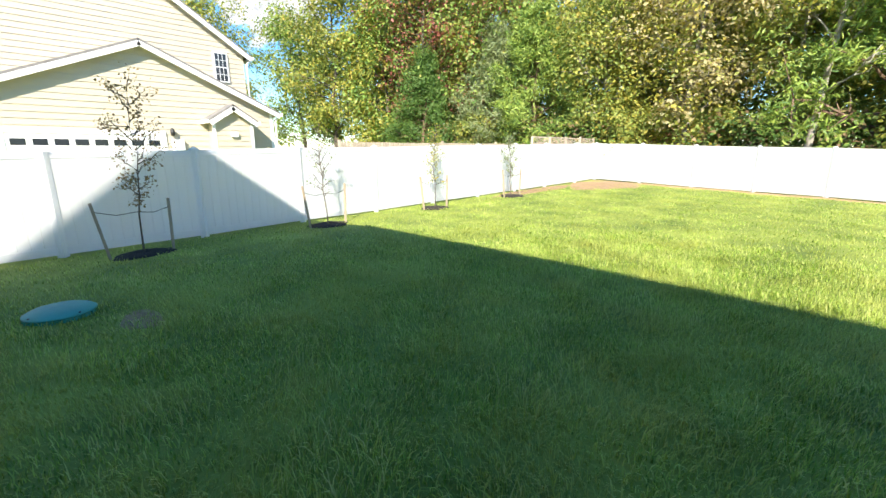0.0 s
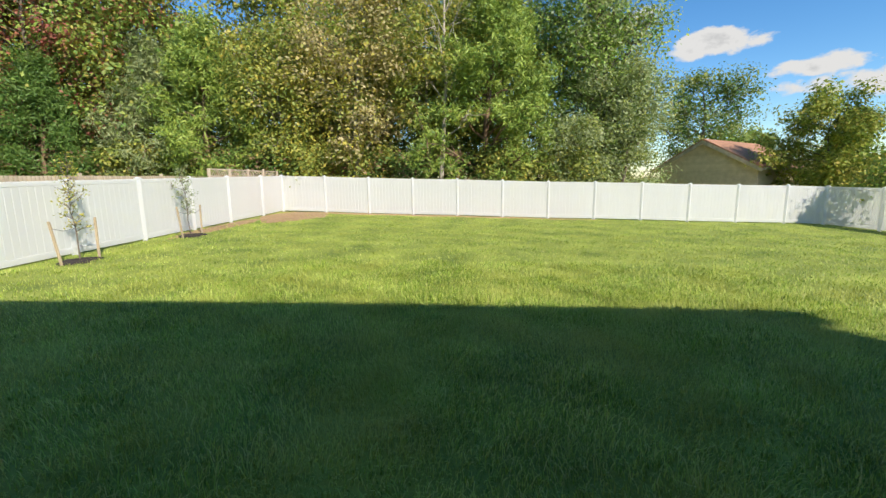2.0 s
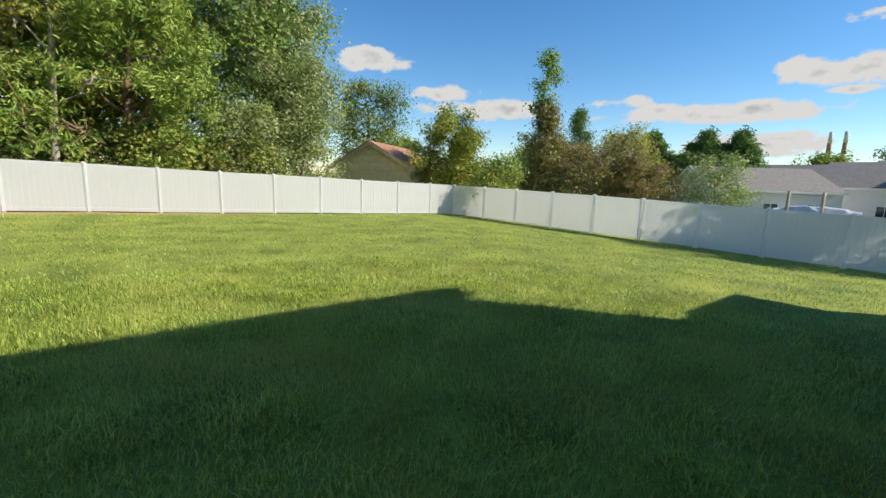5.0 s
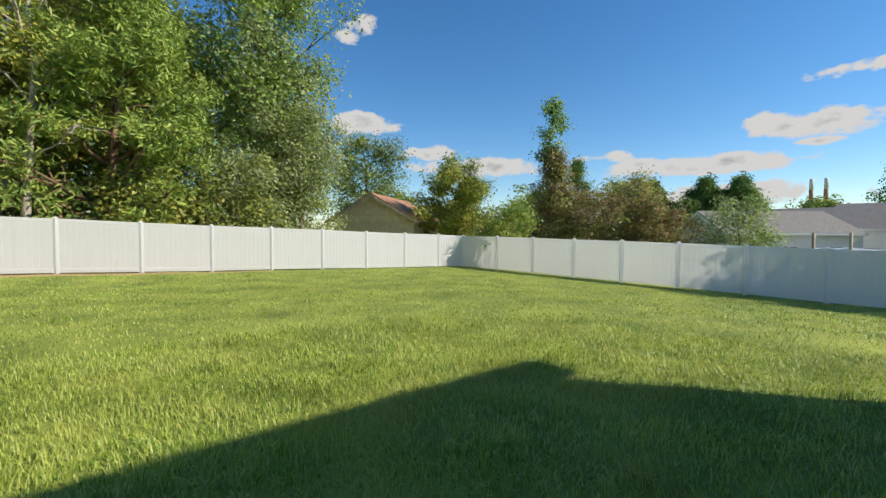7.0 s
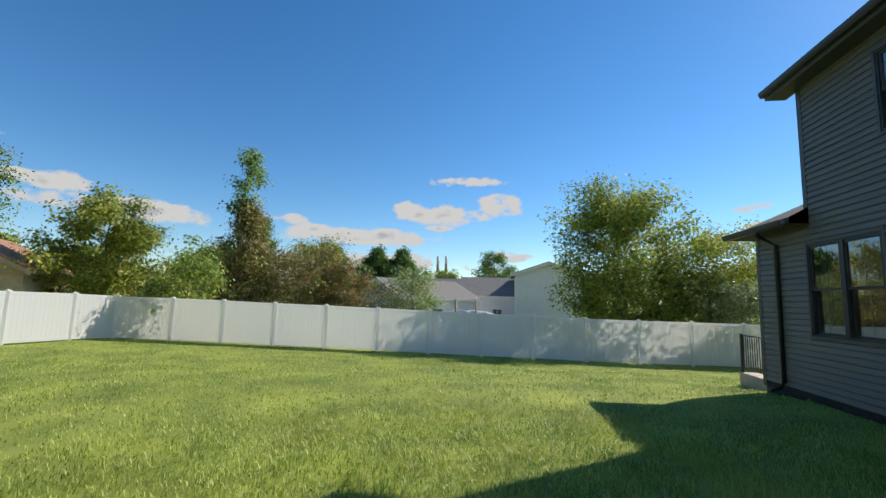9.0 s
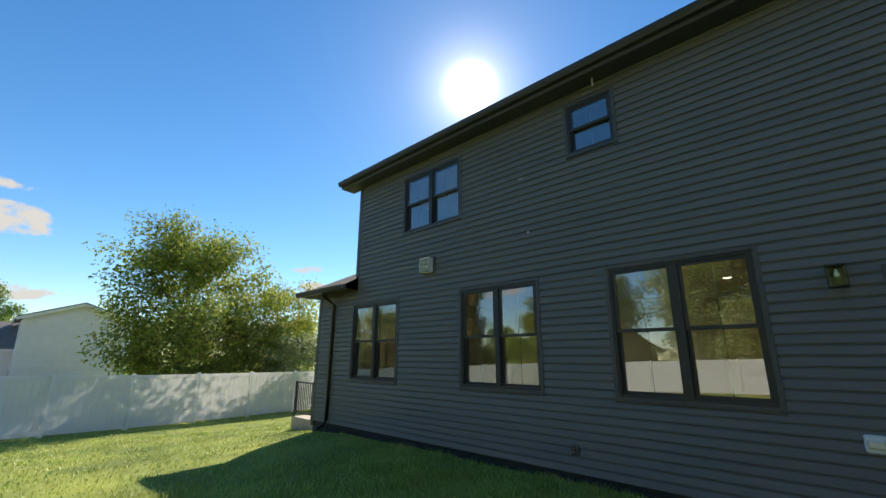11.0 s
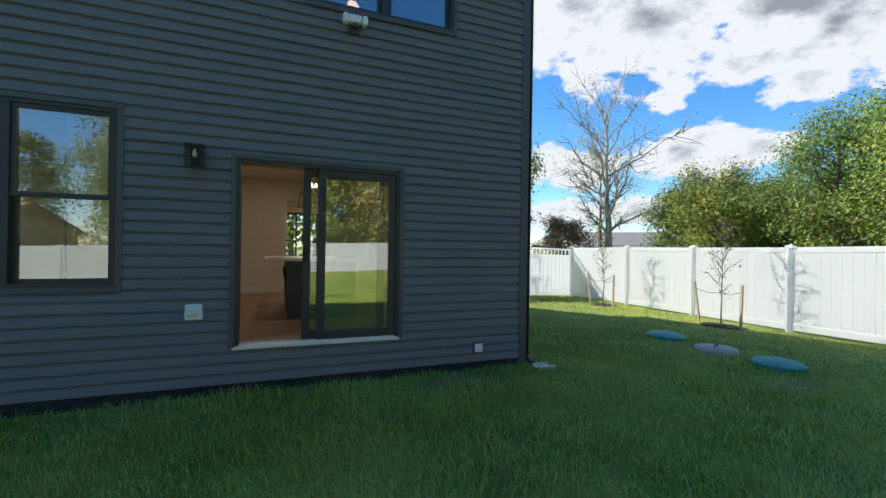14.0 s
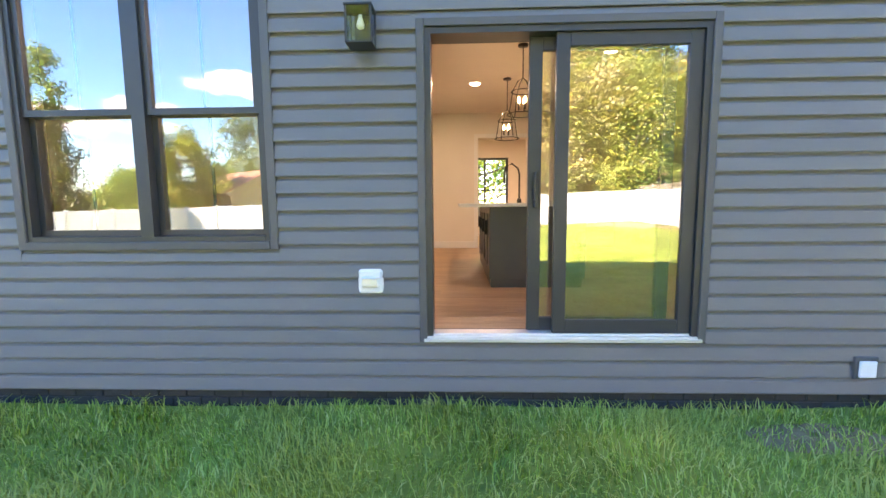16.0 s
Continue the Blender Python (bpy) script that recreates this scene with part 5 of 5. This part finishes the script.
stand(leafy("far_tree", 12.5, 0.3, 0.1, 59, 30, 3.8, 8000, 0.35, L_DEEP, M_BARK, "dark rounded tree above the far roofs", 0.8, (L_OLIVE, 0.3)), 93.5, 9.1)
for x, y in ((27.5, 31), (30.5, 30), (25.0, 35.0), (36.0, 31.0), (42, 30), (33.5, 34.5), (49, 30), (55, 27), (46, 35)):
    stand(copy_thing(brush if int(x) % 2 else brush2, Matrix()), x, y, x * 1.3)
stand(leafy("leafy_bush", 3.6, 0.05, 0.1, 68, 22, 1.5, 3500, 0.17, L_GREEN, M_BARK, "leafy green shrub leaning over the fence corner", 0.45, (L_YELL, 0.3), "bush"), 22.6, 21.6)
pine = cedar("pine_tree", 9.6, 0.3, 66, 4.2, 12000, "dark green pine far beyond the fence", 0.1, L_DEEP, M_BARK, 0.05, 0.6)
stand(pine, 60.5, 24.5, 0.0)
for x, y in ((62.5, 21.5), (59.0, 29.5)):
    stand(copy_thing(pine, Matrix()), x, y, x)
far = leafy("far_tree", 9.0, 0.25, 0.08, 67, 28, 4.2, 5000, 0.5, L_OLIVE, M_BARK, "distant olive tree on the skyline", 0.9, (L_GREEN, 0.4))
for i, (x, y) in enumerate(((95, 44), (110, 22), (118, 8), (130, -6), (105, -14), (120, 60), (96, 70), (70, 60), (60, 48), (125, -30), (110, -45), (84, -34), (70, -44), (90, -60), (56, -30), (48, -36), (64, 75), (45, 70))):
    stand(far if i == 0 else copy_thing(far, Matrix()), x, y, i * 1.3)

# beyond the left fence, past the house
stand(leafy("bare_tree", 14.0, 0.34, 0.16, 71, 30, 6.2, 500, 0.16, L_BROWN, M_BARKPALE, "bare-branched pale tree with a few last leaves", 0.5, sub=11, up=1.2), -23.0, -23.0)
stand(leafy("bare_tree", 10.5, 0.2, 0.2, 72, 22, 4.2, 1500, 0.16, L_YELL, M_BARK, "thin half-bare tree with sparse yellow leaves", 0.5, sub=10, up=1.2), -25.5, -26.5)
stand(leafy("oak_tree", 10.5, 0.3, 0.15, 73, 34, 4.0, 13000, 0.26, L_DEEP, M_BARK, "dark green rounded tree beyond the fence", 0.8, (L_OLIVE, 0.5)), -14.8, -29.0)
kd = leafy("oak_tree", 6.2, 0.3, 0.05, 74, 36, 3.6, 16000, 0.2, L_OLIVE, M_BARK, "rounded olive-green tree beyond the side fence", 0.8, (L_DEEP, 0.5))
for i, (x, y) in enumerate(((-40, -22), (-33, -15), (-36, -9.5), (-46, -14), (-31.5, -22), (-44, -30), (-52, -22))):
    stand(kd if i == 0 else copy_thing(kd, Matrix()), x, y, i * 1.7)
stand(leafy("oak_tree", 8.6, 0.3, 0.05, 75, 38, 3.6, 18000, 0.19, L_GREEN, M_BARK, "large green and gold tree beyond the side fence", 0.8, (L_OLIVE, 0.5)), -26.5, -4.6)
stand(leafy("oak_tree", 8.8, 0.3, 0.05, 78, 40, 3.8, 18000, 0.17, L_OLIVE, M_BARK, "tall rounded olive tree beyond the side fence", 0.8, (L_DEEP, 0.45)), -28.5, -9.8)
stand(leafy("oak_tree", 6.6, 0.25, 0.05, 79, 36, 3.2, 12000, 0.19, L_OLIVE, M_BARK, "lower spreading tree turning yellow beyond the fence", 0.7, (L_YELL, 0.4)), -27.5, -17.2)
stand(leafy("leafy_bush", 3.2, 0.06, 0.02, 76, 22, 2.2, 5000, 0.2, L_RED, M_BARK, "low bush of dark red leaves", 0.5, (L_BROWN, 0.5), "bush", floor=0.05), -19.5, -24.5)

# added trees that cover the bright sky and ground behind the far window
st = leafy("street_tree", 7.5, 0.18, 0.1, 77, 30, 3.0, 7000, 0.22, L_GREEN, M_BARK, "added green tree that darkens the view out of the far window", 0.7, (L_YELL, 0.3), floor=0.1)
stand(st, 2.2, -17.0)
stand(copy_thing(st, Matrix()), 6.0, -19.0, 1.0)
stand(copy_thing(st, Matrix()), -1.5, -20.5, 2.0)

# young staked trees along the left fence


def sapling(x, y, h, leaves, m, seed, label, spread=0.42, size=0.05, stakes=1):
    t = base("staked_sapling", (x, y, gz(x, y)), label=label, category="young tree", group="saplings along the fence")
    tubes, ends = skeleton_of(h, 0.018, 0.28, seed, 22, spread, 0.0, 4, 1.0, "column")
    put("trunk", wood_mesh("trunk", tubes, M_BARK), t)
    rng = np.random.default_rng(seed)
    if leaves:
        e = np.array([tuple(v) for v in ends])
        c = e[rng.integers(0, len(e), leaves)] + rng.normal(0, 0.06, (leaves, 3))
        nr = rng.normal(0, 1, (leaves, 3))
        nr /= np.linalg.norm(nr, axis=1)[:, None]
        put("crown", leaf_mesh("crown", quads(c, nr, size, rng), m), t)
    tops = []
    for sy, ln in ((-0.5, -0.16), (0.48, 0.03)):
        a, b = Vector((0.05, sy, -0.1)), Vector((0.05, sy + ln, 1.02))
        tubes4 = mesh("stake", *tube_data([a, b], [0.03, 0.03], 4), M_STAKE)
        put("stake", tubes4, t)
        tops.append(a.lerp(b, 0.86))
    for q in tops:
        tube("wire", [q, q.lerp(Vector((0, 0, q.z - 0.08)), 0.5) - Vector((0, 0, 0.05)), (0, 0, q.z - 0.06)], 0.006, M_WIRE, t, 5)
    patch("mulch_ring", x, y, 0.42, 0.55, M_MULCH, "ring of dark mulch round a sapling", "mulch", 0.05, seed)


sapling(-6.7, 2.53, 3.15, 800, L_BROWN, 81, "staked sapling thick with small brown leaves", 0.48, 0.055)
sapling(-6.7, 6.46, 2.5, 130, L_OLIVE, 82, "thin staked sapling with few leaves")
sapling(-6.7, 10.28, 2.5, 420, L_YELL, 83, "staked sapling with yellow-green leaves", 0.34, 0.06)
sapling(-6.7, 14.43, 2.3, 520, L_SILVER, 84, "staked sapling with pale green leaves", 0.34, 0.06)
sapling(-6.7, -1.89, 2.6, 160, L_BROWN, 85, "thin staked sapling with sparse brown leaves", 0.45)
sapling(-6.7, -5.79, 2.6, 200, L_YELL, 86, "thin staked sapling with sparse yellow leaves", 0.4)

# ---- the cream neighbour house ----
nb = base("neighbour_house", (-19.2, 5.6, 0.35), label="cream-sided two-storey house with a white double garage door", category="house")


def gable_block(parent, x0, x1, ya, yb, eave, apex, ay, material, lap, name="wall"):
    """A block with a gable towards +x, its face clad in laps."""
    bm = bmesh.new()
    pr = [(ya, 0), (yb, 0), (yb, eave), (ay, apex), (ya, eave)]
    a = [bm.verts.new((x0, y, z)) for y, z in pr]
    b = [bm.verts.new((x1, y, z)) for y, z in pr]
    bm.faces.new(a), bm.faces.new(b[::-1])
    for i in range(5):
        bm.faces.new((a[i], a[(i + 1) % 5], b[(i + 1) % 5], b[i]))
    w = part(name, bm, material, parent)
    z = 0.0
    while z < apex - 0.1:
        zt = z + lap
        def half(zz):
            if zz <= eave:
                return ya, yb
            f = (zz - eave) / (apex - eave)
            return ya + (ay - ya) * f, yb + (ay - yb) * f
        l0, r0 = half(z)
        l1, r1 = half(min(zt, apex))
        put("siding_board", mesh("siding_board", [(x1, l0, z), (x1, r0, z), (x1 + 0.028, r0, z), (x1 + 0.028, l0, z), (x1, l1, zt), (x1, r1, zt), (x1 + 0.004, r1, zt), (x1 + 0.004, l1, zt)],
                                 [(0, 1, 2, 3), (3, 2, 6, 7), (0, 3, 7, 4), (1, 5, 6, 2), (4, 7, 6, 5)], material), w)
        z = zt
    return w


def gable_roof(parent, x0, x1, ya, yb, eave, apex, ay, over, material, trim):
    s1 = (apex - eave) / (ay - ya)
    s2 = (apex - eave) / (yb - ay)
    for y, s, sg in ((ya, s1, -1), (yb, s2, 1)):
        ye, ze = y + sg * over, eave - over * s
        slab("roof", ((x0, ye, ze + 0.16), (x1 + over, ye, ze + 0.16), (x1 + over, ay, apex + 0.16), (x0, ay, apex + 0.16)), 0.1, material, parent)
        slab("rake_board", ((x1 + over - 0.02, ye, ze + 0.06), (x1 + over + 0.03, ye, ze + 0.06), (x1 + over + 0.03, ay, apex + 0.06), (x1 + over - 0.02, ay, apex + 0.06)), 0.2, trim, parent)
        slab("soffit", ((x1, ye, ze + 0.03), (x1 + over, ye, ze + 0.03), (x1 + over, ay, apex + 0.03), (x1, ay, apex + 0.03)), 0.03, trim, parent)
        boxes("fascia", trim, parent, (x0, x1 + over, min(ye, ye + sg * 0.1), max(ye, ye + sg * 0.1), ze - 0.02, ze + 0.14))


gable_block(nb, -7, 0, -5.6, 5.35, 3.35, 5.75, 0.0, M_BEIGE, 0.24)
gable_roof(nb, -7, 0, -5.6, 5.35, 3.35, 5.75, 0.0, 0.35, M_GREYROOF, M_WHITETRIM)
gable_block(nb, -13, -2.9, -8.4, 5.4, 6.5, 11.0, -1.5, M_BEIGE, 0.24)
gable_roof(nb, -13, -2.9, -8.4, 5.4, 6.5, 11.0, -1.5, 0.35, M_GREYROOF, M_WHITETRIM)
boxes("corner_trim", M_WHITETRIM, nb, (0.0, 0.05, 5.25, 5.4, 0, 3.3))
tube("downspout", [(0.1, 5.62, 3.1), (0.1, 5.5, 2.9), (0.1, 5.5, 0.1)], 0.045, M_WHITETRIM, nb, 6)
tube("downspout", [(-2.75, 5.62, 6.2), (-2.75, 5.5, 6.0), (-2.75, 5.5, 3.3)], 0.045, M_WHITETRIM, nb, 6)
gd = boxes("garage_door", M_WHITETRIM, nb, (0.0, 0.05, -4.45, 0.4, 0, 2.12))
boxes("door_casing", M_WHITETRIM, nb, (0.0, 0.075, -4.6, -4.45, 0, 2.3), (0.0, 0.075, 0.4, 0.55, 0, 2.3), (0.0, 0.075, -4.45, 0.4, 2.12, 2.3))
for j in range(4):
    for i in range(8):
        y0 = -4.4 + i * 0.6
        if j == 3:
            pn = boxes("garage_window", M_DARKWIN, gd, (0.05, 0.056, y0 + 0.08, y0 + 0.5, 1.68, 1.92))
        else:
            boxes("panel", M_WHITETRIM, gd, (0.05, 0.062, y0 + 0.06, y0 + 0.52, 0.1 + j * 0.52, 0.46 + j * 0.52), bevel=0.01)
wv = boxes("window", M_WHITETRIM, nb, (-2.9, -2.8, 3.85, 4.55, 5.0, 6.45))
boxes("pane", M_DARKWIN, wv, (-2.8, -2.795, 3.92, 4.48, 5.06, 5.7), (-2.8, -2.795, 3.92, 4.48, 5.75, 6.39))
boxes("grille", M_WHITETRIM, wv, (-2.795, -2.785, 4.09, 4.11, 5.06, 6.39), (-2.795, -2.785, 4.28, 4.30, 5.06, 6.39), (-2.795, -2.785, 3.92, 4.48, 5.36, 5.38), (-2.795, -2.785, 3.92, 4.48, 6.06, 6.08))
gable_block(nb, 0.03, 0.75, 2.3, 4.0, 2.85, 3.4, 3.15, M_BEIGE, 0.24, "bay")
gable_roof(nb, 0.03, 0.75, 2.3, 4.0, 2.85, 3.4, 3.15, 0.25, M_GREYROOF, M_WHITETRIM)
for ct in ((0.7, 0.8, 2.25, 2.37, 0, 2.8), (0.7, 0.8, 3.93, 4.05, 0, 2.8)):
    boxes("corner_trim", M_WHITETRIM, nb, ct)
boxes("meter_box", M_WHITE, nb, (0.03, 0.2, 0.75, 1.2, 1.2, 1.95), bevel=0.01)
boxes("vent", M_WHITE, nb, (0.78, 0.9, 3.0, 3.3, 2.1, 2.3), bevel=0.01)
lathe("coach_lamp", [(0.05, 0), (0.09, 0.05), (0.09, 0.25), (0.02, 0.34)], M_BLACK, nb, 10, (0.16, 0.8, 2.1))

# wooden fences beyond, the shed, the tan shed, white houses, stacks
wf = base("wooden_fence", (-12.5, 0, 0), label="weathered wooden picket fence beyond the side fence", category="fence")
pk = mesh("picket", *(lambda b: ([tuple(v.co) for v in b.verts], [tuple(v.index for v in f.verts) for f in b.faces]))((lambda b: (b.verts.index_update(), b)[1])(box(bmesh.new(), -0.012, 0.012, -0.06, 0.06, 0, 1.75))), M_OLDWOOD)
for i in range(110):
    y = 10.6 + i * 0.145
    put("picket", pk, wf, (0, y, gz(-12.5, y) + 0.1))
for y0 in (10.6, 16.6, 21.0):
    boxes("rail", M_OLDWOOD, wf, (-0.06, -0.02, y0, y0 + 5.4, gz(-12.5, y0) + 1.5, gz(-12.5, y0) + 1.6))
    boxes("post", M_OLDWOOD, wf, (-0.1, 0.0, y0, y0 + 0.1, gz(-12.5, y0) - 0.2, gz(-12.5, y0) + 1.95))
tr = base("trellis_fence", (-8.4, 0, 0), label="old wooden fence with lattice top beyond the corner", category="fence")
for i in range(5):
    y = 18.4 + i * 1.6
    boxes("post", M_OLDWOOD, tr, (-0.05, 0.05, y - 0.05, y + 0.05, gz(-8.4, y) - 0.2, gz(-8.4, y) + 2.25), bevel=0.01)
boxes("rail", M_OLDWOOD, tr, (-0.02, 0.02, 18.4, 24.8, 2.4, 2.46), (-0.02, 0.02, 18.4, 24.8, 2.1, 2.15))
for i in range(42):
    y = 18.4 + i * 0.15
    put("lath", mesh("lath", *tube_data([(0, y, 2.12), (0, y + 0.3, 2.44)], [0.012, 0.012], 4), M_OLDWOOD), tr)
boxes("boarding", M_OLDWOOD, tr, (-0.015, 0.015, 18.4, 24.8, 0.5, 2.1))
sh = base("brown_shed", (-6.3, 29.4, gz(-6, 29)), label="low shed with a leaf-strewn rusty brown roof behind the fence", category="shed")
boxes("wall", M_TAN, sh, (-2.2, 2.8, -0.9, 2.5, 0, 2.0))
slab("roof", ((-2.5, -1.4, 2.0), (3.1, -1.4, 2.0), (3.1, 0.8, 2.95), (-2.5, 0.8, 2.95)), 0.08, M_RUST, sh)
slab("roof", ((-2.5, 3.0, 2.0), (3.1, 3.0, 2.0), (3.1, 0.8, 2.95), (-2.5, 0.8, 2.95)), 0.08, M_RUST, sh)
ts = base("tan_shed", label="tan clapboard outbuilding with a rust-brown shingle roof", category="shed")
gable_block(ts, -9, 0, -3.0, 3.2, 3.0, 4.75, 0.0, M_TAN, 0.2)
gable_roof(ts, -9, 0, -3.0, 3.2, 3.0, 4.75, 0.0, 0.4, M_RUST, M_OLDWOOD)
ts.matrix_basis = Matrix.Translation((18.6, 31.2, gz(18.6, 31.2))) @ Matrix.Rotation(math.atan2(-0.62, -0.78), 4, "Z")


def white_house(x, y, turn, width, depth, eave, apex, label, wins=3):
    h = base("white_house", label=label, category="house", group="white houses beyond the side fence")
    gable_block(h, -depth, 0, -width / 2, width / 2, eave, apex, 0.0, M_WHITESIDE, 0.22)
    gable_roof(h, -depth, 0, -width / 2, width / 2, eave, apex, 0.0, 0.4, M_GREYROOF, M_WHITETRIM)
    for i in range(wins):
        c = -depth + (i + 0.6) * depth / wins
        w = boxes("window", M_WHITETRIM, h, (c - 0.6, c + 0.6, width / 2, width / 2 + 0.05, 1.0, 2.2))
        boxes("pane", M_DARKWIN, w, (c - 0.5, c - 0.03, width / 2 + 0.05, width / 2 + 0.056, 1.08, 2.12), (c + 0.03, c + 0.5, width / 2 + 0.05, width / 2 + 0.056, 1.08, 2.12))
        w = boxes("window", M_WHITETRIM, h, (c - 0.6, c + 0.6, -width / 2 - 0.05, -width / 2, 1.0, 2.2))
        boxes("pane", M_DARKWIN, w, (c - 0.5, c - 0.03, -width / 2 - 0.056, -width / 2 - 0.05, 1.08, 2.12), (c + 0.03, c + 0.5, -width / 2 - 0.056, -width / 2 - 0.05, 1.08, 2.12))
    h.matrix_basis = Matrix.Translation((x, y, gz(x, y) - 0.6)) @ Matrix.Rotation(radians(turn), 4, "Z")
    return h


white_house(43.5, 18.3, 135, 8, 9.5, 3.2, 4.9, "low white house with a grey shingle roof")
white_house(58, 11.5, 90, 9, 9.5, 3.7, 5.9, "long low white house with a dark roof and windows")
white_house(48.5, 1.7, 180, 6.8, 9, 6.0, 7.2, "taller white house partly behind a tree")
white_house(66, 20, 90, 11, 16, 3.4, 6.0, "white house with a brown-grey roof farther off")
white_house(-42, -32, 130, 8, 11, 2.3, 3.9, "far house with a dark low roof beyond the fence")
bt = base("covered_boat", (42, 9.2, gz(42, 9.2)), label="boat under a crumpled grey tarpaulin", category="boat")
rg = np.random.default_rng(9)
bv, bf = [], []
for i in range(13):
    for j in range(9):
        u, v = i / 12, j / 8
        w = math.sin(math.pi * v)
        bv.append((-1.0 + 2.0 * v, -2.4 + 4.8 * u, 0.55 + w * (0.75 + 0.35 * math.sin(math.pi * u)) + rg.uniform(-0.05, 0.07)))
        if i and j:
            o = i * 9 + j
            bf.append((o - 10, o - 9, o, o - 1))
put("tarpaulin", mesh("tarpaulin", bv, bf, M_TARP), bt)
boxes("hull", M_WHITE, bt, (-0.9, 0.9, -2.2, 2.2, 0.1, 0.62), bevel=0.15)
for x, y in ((38.5, 10.0), (39.5, 8.4)):
    tagged(tube("wooden_post", [(x, y, gz(x, y) - 0.3), (x, y, 1.75)], 0.09, M_OLDWOOD), "weathered round wooden post", "post", group="old posts")
for dy in (0, 4.2):
    sk = base("smoke_stack", (210, 37.5 + dy, -1), label="tall banded power-station chimney on the skyline", category="chimney")
    for i in range(6):
        lathe("band", [(0.95 - i * 0.06, i * 4.0), (0.9 - i * 0.06, i * 4.0 + 3.98)], (M_STACK, M_RUST)[(i + 1) % 2 if i > 2 else 0], sk, 16)
